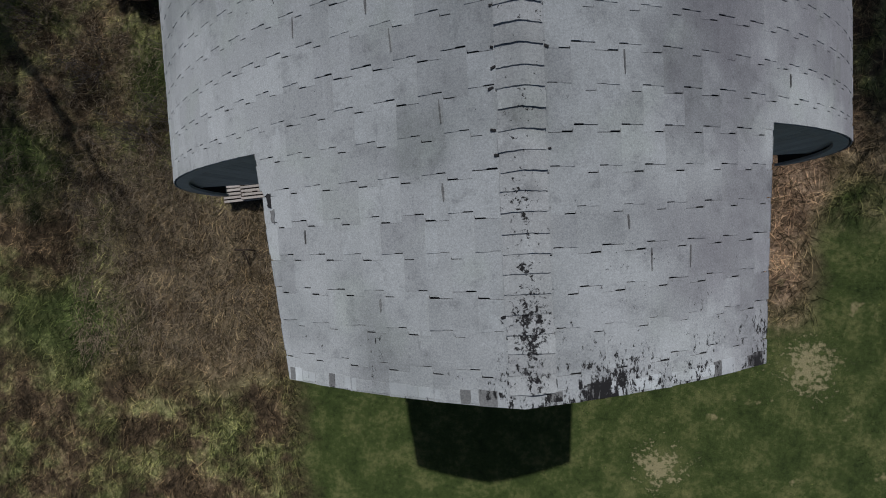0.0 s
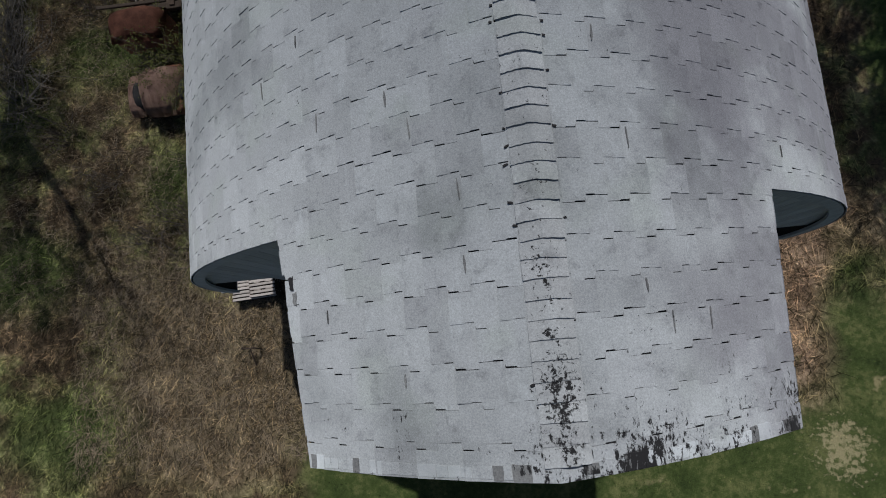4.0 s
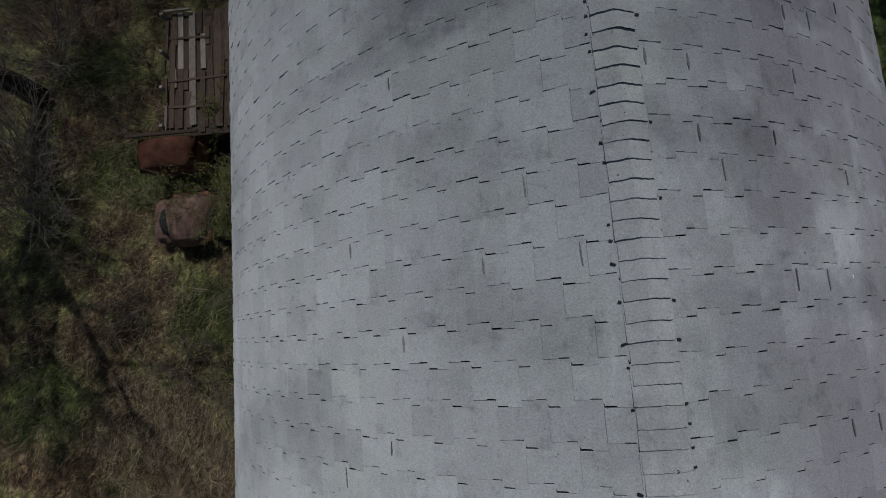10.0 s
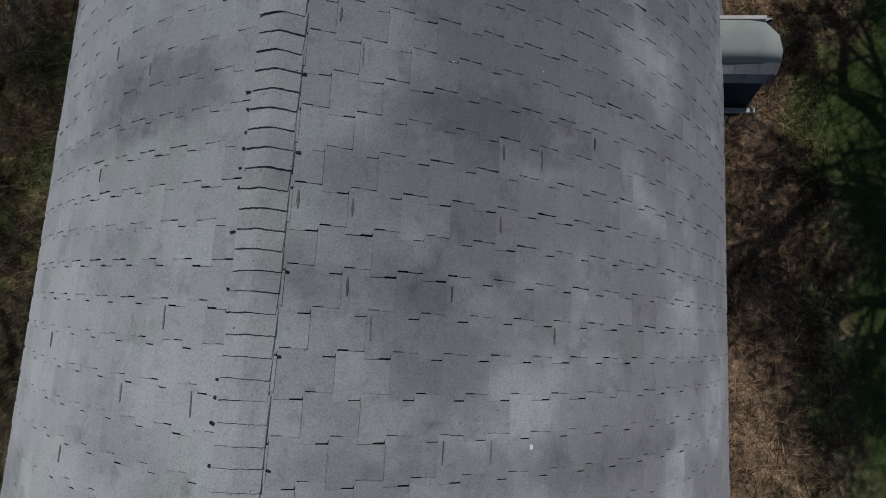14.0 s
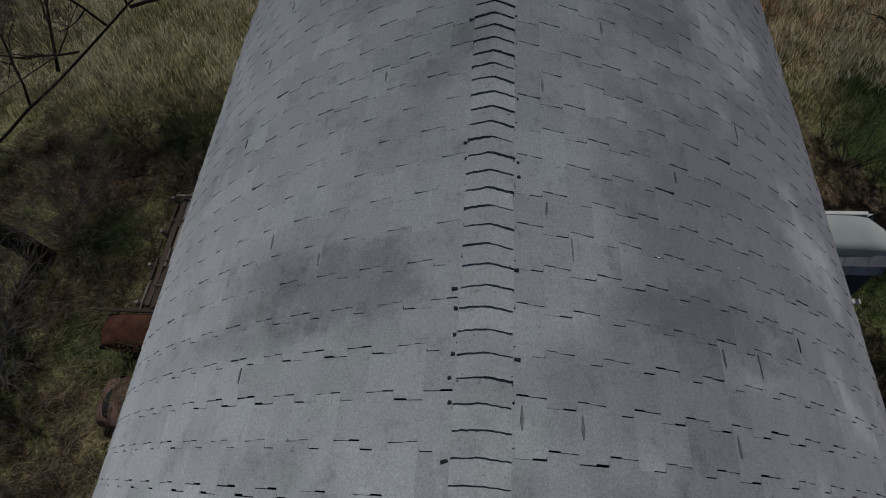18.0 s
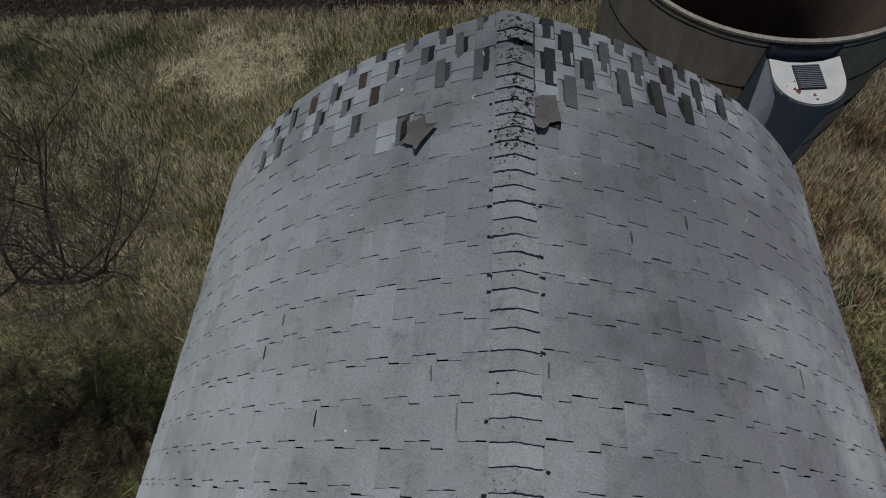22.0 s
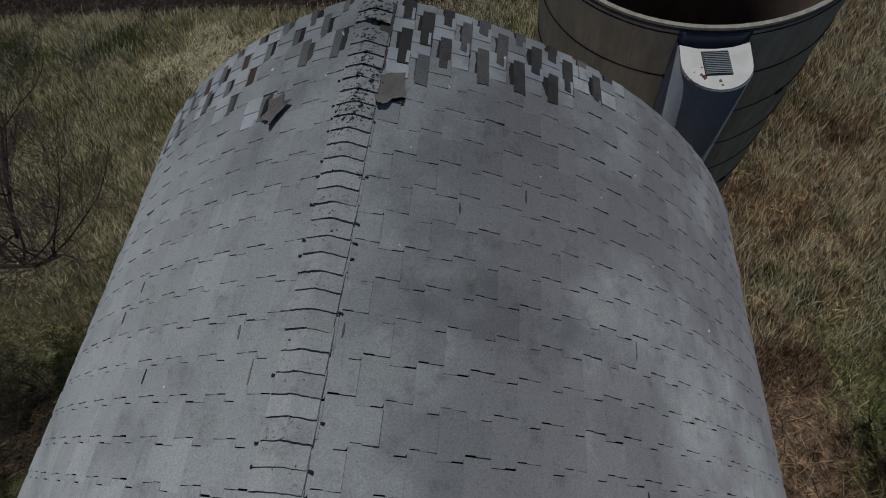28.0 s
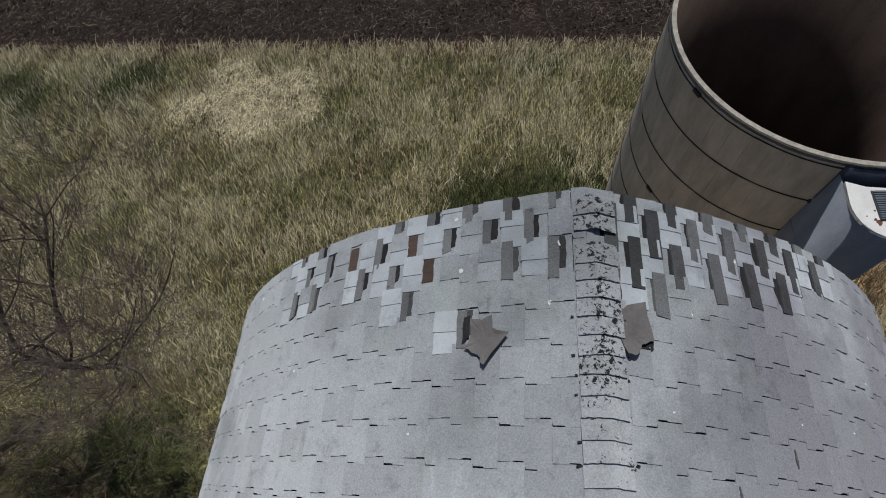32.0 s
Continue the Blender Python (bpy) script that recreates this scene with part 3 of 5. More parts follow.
def tile_shape(side, lift=0.005, thick=0.005, gap=0.002, curl=0.006):
    """A locking shingle: broad head, narrower tail, an open slot at its lower shoulder."""
    half = B / 2
    w = half + STEP / 2
    t = half - STEP / 2
    outline = ((0.0, 0.0006 - w), (A - 0.082, 0.0006 - w), (A - 0.074, SLOT * 1.4 - w), (A - 0.008, SLOT * 1.4 - w), (A + 0.008, SLOT * 1.15 - t), (A + 0.070, SLOT * 1.15 - t), (A + 0.078, 0.0006 - t), (2 * A - gap, 0.0006 - t), (2 * A - gap, t - 0.0006), (A + 0.09, t - 0.0006), (A, t - 0.0006), (A, w - 0.0006), (A - 0.08, w - 0.0006), (0.0, w - 0.0006))
    top, bot = [], []
    for u, v in outline:
        z = 0.001 + lift * u / (2 * A) + curl * (u / (2 * A)) ** 5
        top.append((u, v * side, z + thick))
        bot.append((u, v * side, z - 0.006))
    n = len(outline)
    faces = [(0, 1, 12, 13), (1, 2, 12), (2, 3, 11, 12), (3, 4, 10, 11), (4, 5, 9, 10), (5, 6, 9), (6, 7, 8, 9)]
    faces += [(i, i + n, (i + 1) % n + n, (i + 1) % n) for i in range(n)]
    return top + bot, faces if side > 0 else [f[::-1] for f in faces]


def grid_tiles(side):
    """u, y of the upper edge and middle of every interlocking shingle of one slope."""
    out = []
    u0, y0 = ROWS[side]
    for i in range(-4, int((U_EAVE - u0) / A) + 2):
        for j in range(-20, 48):
            if (i - j) % 2 == 0:
                slip = -0.035 * min(1.0, max(0.0, (j - 7) / 6)) if side < 0 else 0.0
                out.append((u0 + (i - 1) * A, y0 + (j + 0.5) * B + slip))
    return out


def is_torn(side, u, y):
    """Whether the shingle with its upper edge at u and its middle at y has lost its face near the far end."""
    j = round((y - B / 2 - ROWS[side][1] + (0.035 if side < 0 else 0.0)) / B)
    lock = u + A
    chance = random.Random(j * 97 + round(lock * 100) + side).random()
    if lock < 0.12 or lock > (3.05 if side < 0 else 2.55):
        return False
    if j >= 44:
        return chance < (0.93 if lock < 1.9 else 0.8)
    if j == 43:
        return (side > 0 and lock < 0.7) or chance < 0.42
    return j == 42 and side < 0 and 0.9 < lock < 1.0


def build_tiles(side):
    rng = random.Random(11 + side)
    shapes = [tile_shape(side, 0.0003 + 0.0002 * k, 0.0034, 0.0004 + 0.0004 * (k % 3), 0.0048 + 0.0006 * k) for k in range(6)]
    variants = []
    for k in range(4):
        v2, f2 = shapes[k]
        me = bpy.data.meshes.new("shingle")
        me.from_pydata(v2, [], f2)
        me.materials.append(MAT_SHINGLE)
        variants.append(me)
    verts, faces = [], []
    pale_v, pale_f, strip_v, strip_f = [], [], [], []
    torn = []
    count = 0
    for u, y in grid_tiles(side):
        lim = U_HOOD if y < Y_STEP - 0.15 else U_EAVE
        if u + 0.05 > lim or u + 2 * A < 0.03 or y - 0.15 > Y_END:
            continue
        if is_torn(side, u, y):
            torn.append((u, y))
            continue
        whole = y - 0.16 > (Y_HOOD if u < U_HOOD - 0.35 else Y_STEP) and y + 0.16 < Y_END and u > 0 and u + 2 * A < lim
        lift = rng.uniform(0.0, 0.0008) + (0.006 if rng.random() < 0.02 else 0)
        skew = rng.uniform(-0.0025, 0.0025)
        if whole and count < 300 and u < 2.5 and y > 8.3:
            m = roof_frame(side, u + A, y) @ pose(-A, skew, 0, 0, -math.degrees(lift / 0.3), rng.uniform(-0.4, 0.4))
            shared_part("shingle", variants[rng.randrange(4)], roofs_inv[side] @ m, roofs[side])
            count += 1
        else:
            base = len(verts)
            tv, tf = shapes[rng.randrange(6)]
            ylo = Y_HOOD - 0.02 if u < U_HOOD - 0.06 else Y_STEP - 0.02
            split = u + 2 * A > hood_edge(Y_STEP - 0.3, side) and y - 0.16 < Y_STEP < y + 0.16
            for lo, hi, edge in (((Y_STEP - 0.02, Y_END, False), (Y_HOOD, Y_STEP - 0.02, True)) if split else ((ylo, Y_END + 0.02, y < Y_STEP),)):
                if edge and u > U_HOOD - 0.05:
                    continue
                base = len(verts)
                for du, dv, z in tv:
                    yy = min(max(y + skew + dv * side, lo), hi)
                    uu = min(max(u + du, 0.0), (hood_edge(yy, side) if edge else U_EAVE) + 0.02)
                    verts.append(tuple(roof_point(side, uu, yy, z + lift * du / 0.3)))
                faces += [tuple(i + base for i in f) for f in tf]
    soup("shingle_field", verts, faces, MAT_SHINGLE, None, "", "stuff")
    ob = scene.collection.objects[-1]
    ob.parent = roofs[side]
    ob.matrix_parent_inverse = roofs_inv[side]
    return torn


bpy.context.view_layer.update()
roofs_inv = {s: roofs[s].matrix_world.inverted() for s in roofs}
torn = {s: build_tiles(s) for s in (-1, 1)}


def plate(lo_u, hi_u, half_v, z0, z1, thick, notch=0.0, rng=random):
    """A small flat plate with a slightly ragged outline."""
    pts = []
    for u, v in ((lo_u, -half_v), (hi_u, -half_v), (hi_u, 0.0), (hi_u, half_v), (lo_u, half_v), (lo_u, 0.0)):
        pts.append((u + rng.uniform(-notch, notch), v + rng.uniform(-notch, notch)))
    n = len(pts)
    zz = lambda u: z0 + (z1 - z0) * (u - lo_u) / (hi_u - lo_u)
    verts = [(u, v, zz(u) + thick) for u, v in pts] + [(u, v, zz(u) - 0.006) for u, v in pts]
    faces = [tuple(range(n))] + [(i, i + n, (i + 1) % n + n, (i + 1) % n)[::-1] for i in range(n)]
    return verts, faces


def plate_mesh(name, mat, *args):
    v, f = plate(*args)
    me = bpy.data.meshes.new(name)
    me.from_pydata(v, [], f)
    me.materials.append(mat)
    return me


rng = random.Random(5)
TOP = Y_END + 0.012


def torn_piece(name, mat, side, u, y, u0, u1, y0, y1, z0, z1, ragged, tilt=0.0, bulge=0.0, slant=0.0):
    """A scrap between u0 and u1 below the lock, y0 and y1 about the shingle's middle, cut off at the end of the roof.
    bulge bends its upper side outwards, slant lowers its near end on that side."""
    y1 = min(y1, TOP - y)
    if y1 - y0 < 0.03:
        return
    n = 5
    pts = [(u1 + rng.uniform(-ragged, ragged) * 0.6, y0 + (y1 - y0) * k / n) for k in range(n + 1)]
    pts += [(u0 - bulge * math.sin(math.pi * k / n) + rng.uniform(-ragged, ragged), y0 + slant * (n - k) / n + (y1 - y0 - slant * (n - k) / n) * k / n + rng.uniform(-ragged, ragged) * 0.5) for k in range(n, -1, -1)]
    c = len(pts)
    z = lambda v: z0 + (z1 - z0) * (v - u0) / (u1 - u0)
    verts = [(v, w * side, z(v) + 0.0035) for v, w in pts] + [(v, w * side, z(v) - 0.012) for v, w in pts]
    faces = [tuple(range(c))] + [(i, i + c, (i + 1) % c + c, (i + 1) % c)[::-1] for i in range(c)]
    if side < 0:
        faces = [f[::-1] for f in faces]
    me = bpy.data.meshes.new(name)
    me.from_pydata(verts, [], faces)
    me.materials.append(mat)
    shared_part(name, me, roofs_inv[side] @ roof_frame(side, u + A, y) @ pose(0, 0, 0, 0, 0, tilt), roofs[side])


for side in (-1, 1):
    for u, y in torn[side]:
        wide = rng.uniform(0.03, 0.055) if side < 0 else rng.uniform(0.008, 0.03)
        grey = rng.uniform(0.06, 0.08) if side < 0 else rng.uniform(0.08, 0.1)
        gone = rng.random()
        low = -0.128 - (rng.uniform(0.0, 0.06) if side < 0 else rng.uniform(0.04, 0.15))
        rise = 0.0 if low > -0.15 else 0.0125
        # the roof under the lost face, bare felt, the lower layer beside it and the pale face left standing
        torn_piece("under_shingle", MAT_SHINGLE, side, u, y, -0.165, 0.01, -0.150, 0.150, -0.0045, -0.004, 0.0)
        if gone < 0.10:
            torn_piece("bare_board", MAT_SHEATH, side, u, y, -grey - 0.03, 0.005, -0.10, 0.13, -0.002, -0.001, 0.006)
        else:
            torn_piece("bare_felt", MAT_FELT if gone < 0.75 else MAT_TARRED, side, u, y, -grey - wide, -grey + 0.015, low + rng.uniform(0.02, 0.09), 0.145, -0.002, -0.0015, 0.007, 0.0, rng.uniform(0.0, 0.025) if gone < 0.5 else 0.0, rng.uniform(0, 0.03))
            torn_piece("bared_strip", MAT_STRIP if side < 0 or gone > 0.7 else MAT_TARRED, side, u, y, -grey, 0.006, low, 0.142, rise, rise + 0.001, 0.004, rng.uniform(-2, 2), 0.0, rng.uniform(-0.01, 0.04))
        split = rng.uniform(-0.03, 0.02)
        end = rng.uniform(0.165, 0.20)
        pale = MAT_PALE if rng.random() < 0.75 else MAT_SHINGLE
        torn_piece("shingle", pale, side, u, y, rng.uniform(-0.006, 0.004), end, -0.150 - rng.uniform(0, 0.02), split + 0.02, 0.002, 0.006, 0.004, rng.uniform(-1.5, 1.5))
        torn_piece("shingle", pale if rng.random() < 0.8 else MAT_SHINGLE, side, u, y, 0.0, end + rng.uniform(-0.01, 0.01), split, 0.148, 0.0065, 0.0125, 0.003, rng.uniform(-1.2, 1.2))

# joint shadows as dark scraps, running down the slope's length from a lock
JOINT_SHADOWS = []
for k in range(4):
    rr = random.Random(90 + k)
    n, long = 7, rr.uniform(0.045, 0.08)
    rim = [(rr.uniform(0.004, 0.010) * math.sin(math.pi * (k + 0.4) / (n - 0.2)) ** 0.6, long * (1 - 2 * k / (n - 1))) for k in range(n)]
    rim += [(-rr.uniform(0.4, 1.0) * w, v) for w, v in rim[::-1]]
    v = [(w, y, 0.0025) for w, y in rim] + [(w, y, -0.004) for w, y in rim]
    c = len(rim)
    f = [tuple(range(c))[::-1]] + [(i, i + c, (i + 1) % c + c, (i + 1) % c) for i in range(c)]
    me = bpy.data.meshes.new("worn_joint")
    me.from_pydata(v, [], f)
    me.materials.append(MAT_TARRED if k < 1 else MAT_STRIP)
    JOINT_SHADOWS.append(me)
rw = random.Random(17)
for side in (-1, 1):
    for u, y in grid_tiles(side):
        if 0.0 < u < 2.4 and Y_HOOD + 0.3 < y - B / 2 < 18.0 and (u + 2 * A < U_HOOD or y > Y_STEP + 0.4) and rw.random() < (0.10 if y < 6.5 else 0.07):
            shared_part("worn_joint", JOINT_SHADOWS[rw.randrange(4)], roofs_inv[side] @ roof_frame(side, u + A + rw.uniform(0.015, 0.04), y - B / 2 - rw.uniform(0.08, 0.1), 0.0105) @ pose(0, 0, 0, 0, 0, rw.uniform(-4, 4)), roofs[side])

# starter course along the hood's front edge
for side in (-1, 1):
    u = 0.16
    while u < hood_edge(Y_HOOD, side) - 0.03:
        w = rng.uniform(0.055, 0.15)
        r = rng.random()
        me = plate_mesh("starter_shingle", MAT_PALE if r < 0.4 else MAT_STRIP if r < 0.66 else MAT_SHINGLE, 0.002, min(w, hood_edge(Y_HOOD, side) - u) - 0.002, rng.uniform(0.03, 0.055), 0.0, 0.001, 0.004, 0.004, rng)
        shared_part("starter_shingle", me, roofs_inv[side] @ roof_frame(side, u, Y_HOOD + 0.035, 0.0085), roofs[side])
        u += w

# ridge caps
RIDGE_X = 0.003


def cap_mesh(k):
    """A shingle bent over the ridge, its lower edge towards -y."""
    bm = bmesh.new()
    half, n = 0.148, 6
    rows = []
    rr = random.Random(40 + k)
    for y, h in ((0.0, 0.0300), (0.10, 0.020), (0.165, 0.0130)):
        row = []
        for i in range(-n, n + 1):
            x = i / n * half
            z = h - (0.215 if x < 0 else 0.40) * max(0.0, abs(x) - 0.012)
            row.append(bm.verts.new((x, y + 0.008 * (1 - abs(i) / n) + rr.uniform(-0.0025, 0.0025), z + rr.uniform(-0.0015, 0.0015))))
        rows.append(row)
    low = [bm.verts.new(v.co - Vector((0, -0.007, 0.006))) for v in rows[0]]
    for a, b in zip(rows, rows[1:]):
        for i in range(2 * n):
            bm.faces.new((a[i], a[i + 1], b[i + 1], b[i]))
    for i in range(2 * n):
        bm.faces.new((low[i], low[i + 1], rows[0][i + 1], rows[0][i]))
    for col in (0, -1):
        vs = [r[col] for r in rows]
        lo = [bm.verts.new(v.co - Vector((0, 0, 0.016))) for v in vs]
        for i in range(2):
            bm.faces.new((vs[i], vs[i + 1], lo[i + 1], lo[i]) if col == 0 else (vs[i], lo[i], lo[i + 1], vs[i + 1]))
    return mesh_of("ridge_cap", bm, MAT_CAP)


CAPS = [cap_mesh(k) for k in range(6)]
ridge = part("ridge", boxes([((XC - 0.05, Y_HOOD, RIDGE - 0.06), (XC + 0.05, Y_END, RIDGE - 0.02))]), MAT_FELT, barn, "line of bent ridge shingles")
bpy.context.view_layer.update()
ridge_inv = ridge.matrix_world.inverted()
cap_lines = [8.711 - 0.1266 * k for k in range(48)] + [8.711 + 0.1284 * k for k in range(1, 83)]
for y in sorted(cap_lines):
    if Y_HOOD - 0.03 < y < Y_END - 0.12 and not 18.82 < y < 18.9:
        shared_part("ridge_cap", CAPS[rng.randrange(6)], ridge_inv @ pose(RIDGE_X + rng.uniform(-0.006, 0.006), y + rng.uniform(-0.004, 0.004), RIDGE + rng.uniform(0, 0.002), rng.uniform(-0.6, 0.6), rng.uniform(-1, 1), rng.uniform(-1.4, 1.4)), ridge)


# lumps of tar beside the caps
BLOB = []
for k in range(5):
    rr = random.Random(70 + k)
    half, deep = rr.uniform(0.009, 0.017), rr.uniform(0.006, 0.010)
    bm = boxes([((-half, -deep, -0.006), (half, deep, 0.0045))], 0.003)
    for v in bm.verts:
        v.co += Vector((rr.uniform(-0.004, 0.004), rr.uniform(-0.003, 0.003), 0))
    BLOB.append(mesh_of("tar_lump", bm, MAT_FELT))
for y in cap_lines:
    for side in (-1, 1):
        if Y_HOOD + 0.5 < y < Y_END - 0.9 and rng.random() < (0.36 if y > 4.5 else 0.2):
            x = RIDGE_X + side * (0.160 + rng.uniform(-0.006, 0.016))
            p = roof_point(1 if x > XC else -1, abs(ARC_R * (TH0 - math.acos((abs(x - XC) + ARC_C) / ARC_R))), y + rng.uniform(-0.02, 0.01), 0.010)
            shared_part("tar_lump", BLOB[rng.randrange(5)], ridge_inv @ Matrix.Translation(p) @ pose(0, 0, 0, 0, 0, rng.uniform(-25, 25)), ridge)

# ---------------------------------------------------------------- torn places near the far end of the roof
def torn_flap(side, u, y, turn, pts, mat, lift, name, label):
    """A torn scrap with a ragged rim, curling up towards its marked corners."""
    rr = random.Random(int(u * 1000) + int(y * 100))
    rim = []
    n = len(pts)
    for i in range(n):
        p, q = pts[i], pts[(i + 1) % n]
        for f in (0.0, 0.35, 0.7):
            j = 0.0 if f == 0 else 0.008
            rim.append((p[0] + (q[0] - p[0]) * f + rr.uniform(-j, j), p[1] + (q[1] - p[1]) * f + rr.uniform(-j, j), p[2] + (q[2] - p[2]) * f))
    m = roof_frame(side, u, y, 0.010) @ pose(0, 0, 0, 0, 0, turn)
    bm = bmesh.new()
    rings = []
    for k in (1.0, 0.72, 0.4):
        rings.append([bm.verts.new(m @ Vector((x * k, v * k, 0.004 + lift * 1.3 * w * k ** 2.5 + 0.004 * rr.uniform(-1, 1) * k))) for x, v, w in rim])
    mid = bm.verts.new(m @ Vector((0, 0, 0.005)))
    c = len(rim)
    for a, b in zip(rings, rings[1:]):
        for i in range(c):
            bm.faces.new((a[i], a[(i + 1) % c], b[(i + 1) % c], b[i]))
    for i in range(c):
        bm.faces.new((rings[-1][i], rings[-1][(i + 1) % c], mid))
    bmesh.ops.recalc_face_normals(bm, faces=bm.faces)
    bmesh.ops.solidify(bm, geom=bm.faces[:], thickness=0.003)
    return part(name, bm, mat, roofs[side], label)


FLAP_WEST = [(0.12, 0.17, 0), (0.03, 0.15, 0), (-0.05, 0.18, 0.2), (-0.05, 0.09, 0.1), (-0.18, 0.04, 0.8), (-0.01, -0.18, 1), (0.05, -0.10, 0.4), (0.15, -0.05, 0.5), (0.11, 0.03, 0)]
FLAP_EAST = [(-0.14, 0.09, 0), (-0.04, 0.10, 0), (0.0, 0.13, 0), (0.10, 0.16, 0), (0.12, -0.06, 0.5), (0.04, -0.09, 0.6), (0.0, -0.15, 1), (-0.05, -0.15, 0.9), (-0.09, -0.04, 0.2)]
torn_flap(-1, 0.72, 18.21, 0, [(x, -v, w) for x, v, w in FLAP_WEST], MAT_TORN, 0.03, "torn_flap", "torn shingle flap showing its grey-brown back")
torn_flap(1, 0.28, 18.30, 0, [(x * 1.2, v * 1.25, w) for x, v, w in FLAP_EAST], MAT_TORN, 0.03, "torn_flap", "torn shingle flap showing its grey-brown back")
torn_flap(1, 0.385, 18.20, 0, [(-0.06, 0.03, 0), (-0.055, -0.03, 0), (0.01, -0.045, 0), (0.04, -0.03, 0), (0.045, 0.04, 0), (0.0, 0.05, 0)], MAT_FELT, 0.0, "bare_felt", "black hole torn in the shingles")
torn_flap(-1, 0.86, 18.30, 0, [(-0.02, -0.10, 0), (0.03, -0.09, 0), (0.035, 0.10, 0), (-0.02, 0.06, 0)], MAT_FELT, 0.0, "bare_felt", "")
for k, (y, w) in enumerate(((4.10, 0.026), (3.97, 0.018))):
    torn_flap(-1, hood_edge(y, -1) - 0.09 - 0.012 * k, y, 5, [(-0.018, -0.06, 0), (w, -0.05, 0.4), (w, 0.04, 0.4), (-0.012, 0.06, 0)], MAT_FELT if k == 0 else MAT_STRIP, 0.012, "bare_felt" if k == 0 else "torn_flap", "")

# ---------------------------------------------------------------- dormer on the east slope
def build_dormer():
    d = thing("dormer", "small curved dormer with grey roofing and shade-dark blue cheeks", "dormer", (4.5, 11.83, 4.6))
    yc, half, ze, zr = 11.83, 0.60, 5.28, 5.70
    prof = [(-half, 0.0), (-0.535, 0.12), (-0.44, 0.225), (-0.30, 0.315), (-0.15, 0.385), (0.0, zr - ze)]
    prof += [(0.05, zr - ze - 0.01)]
    n = len(prof)

    def x_end(y):
        q = abs(y) / half
        return 4.62 + 0.28 * min(1.0, q * 1.7) ** 0.5 - 0.10 * max(0.0, q - 0.75)

    def sheet(name, k0, k1, x0, x1, lift, thick, mat, label="", parent=d):
        """A bent sheet over the profile from point k0 to k1; x1 None follows the rounded front."""
        bm = bmesh.new()
        top, low = [], []
        for y, z in prof[k0:k1 + 1]:
            xe = (x_end(y) if x1 is None else x1)
            xs = [x0 + (xe - x0) * i / 4 for i in range(5)]
            drop = [0.0, 0.0, 0.0, 0.004, 0.025] if x1 is None else [0.0] * 5
            o = Vector((0, y, z + 0.35)).normalized()
            top.append([bm.verts.new(Vector((x, yc + y, ze + z - dz)) + o * lift) for x, dz in zip(xs, drop)])
            low.append([bm.verts.new(v.co - o * thick) for v in top[-1]])
        for j in range(k1 - k0):
            for i in range(4):
                bm.faces.new((top[j][i], top[j][i + 1], top[j + 1][i + 1], top[j + 1][i]))
                bm.faces.new((low[j][i], low[j + 1][i], low[j + 1][i + 1], low[j][i + 1]))
            bm.faces.new((top[j][4], low[j][4], low[j + 1][4], top[j + 1][4]))
        for i in range(4):
            bm.faces.new((top[0][i], low[0][i], low[0][i + 1], top[0][i + 1]))
            bm.faces.new((top[-1][i], top[-1][i + 1], low[-1][i + 1], low[-1][i]))
        bmesh.ops.recalc_face_normals(bm, faces=bm.faces)
        return part(name, bm, mat, parent, label, k1 - k0 > 2)

    deck_part = sheet("dormer_roof", 0, n - 1, 3.9, None, 0.0, 0.04, MAT_FELT, "curved dormer roof")
    sheet("cap_sheet", 2, n - 1, 3.9, None, 0.022, 0.012, MAT_MINT, "pale grey-green roofing sheet")
    # white strip painted in for the sunlit far side of the ridge
    part("ridge_strip", boxes([((3.95, yc + 0.01, zr + 0.018), (4.63, yc + 0.06, zr + 0.034))], 0.004), MAT_TRIM, d, "white strip standing in for the ridge's sunlit far edge")
    rr = random.Random(3)
    for row, (k0, k1) in enumerate(((0, 1), (1, 2))):
        x = 3.95 + 0.12 * row
        while x < 4.84:
            x1 = min(x + 0.29, 4.87 + 0.02 * row)
            sheet("shingle", k0, k1, x + 0.003, x1 - 0.003, 0.010 + 0.004 * row + rr.uniform(0, 0.003), 0.008, MAT_PALE if rr.random() < 0.4 else MAT_SHINGLE, "", deck_part)
            x = x1
    part("back_wall", boxes([((3.8, yc - 0.01, 4.3), (4.60, yc + 0.04, zr - 0.03))]), MAT_SHADEWALL, d, "back wall in the dark blue of its shade")
    for sgn in (-1,):
        y = yc + sgn * 0.56
        bm = boxes([((3.8, y - 0.02, 4.3), (4.80, y + 0.02, ze + 0.04))])
        for v in bm.verts:
            if v.co.x > 4.7 and v.co.z < 4.5:
                v.co.x += 0.19
        part("cheek_wall", bm, MAT_SHADEWALL, d, "cheek wall in the dark blue of its shade")
        part("sill", boxes([((4.3, yc + sgn * 0.68 - 0.035, 4.56), (5.01, yc + sgn * 0.68 + 0.035, 4.60))], 0.006), MAT_TRIM, d, "white trim board")
        part("sill_bracket", boxes([((4.3, yc + sgn * 0.62 - 0.06, 4.36), (4.87, yc + sgn * 0.62 + 0.06, 4.555))], 0.006), MAT_SHADEWALL, d)
    bm = bmesh.new()
    f = [bm.verts.new((4.80 - 0.19 * p[1], yc + p[0] * 0.9, ze + p[1] - 0.045)) for p in prof]
    f += [bm.verts.new((5.0, yc + 0.045, 4.2)), bm.verts.new((5.0, yc - half * 0.9, 4.2))]
    bm.faces.new(f)
    r = bmesh.ops.extrude_face_region(bm, geom=bm.faces[:])
    for v in r["geom"]:
        if isinstance(v, bmesh.types.BMVert):
            v.co.x -= 0.05
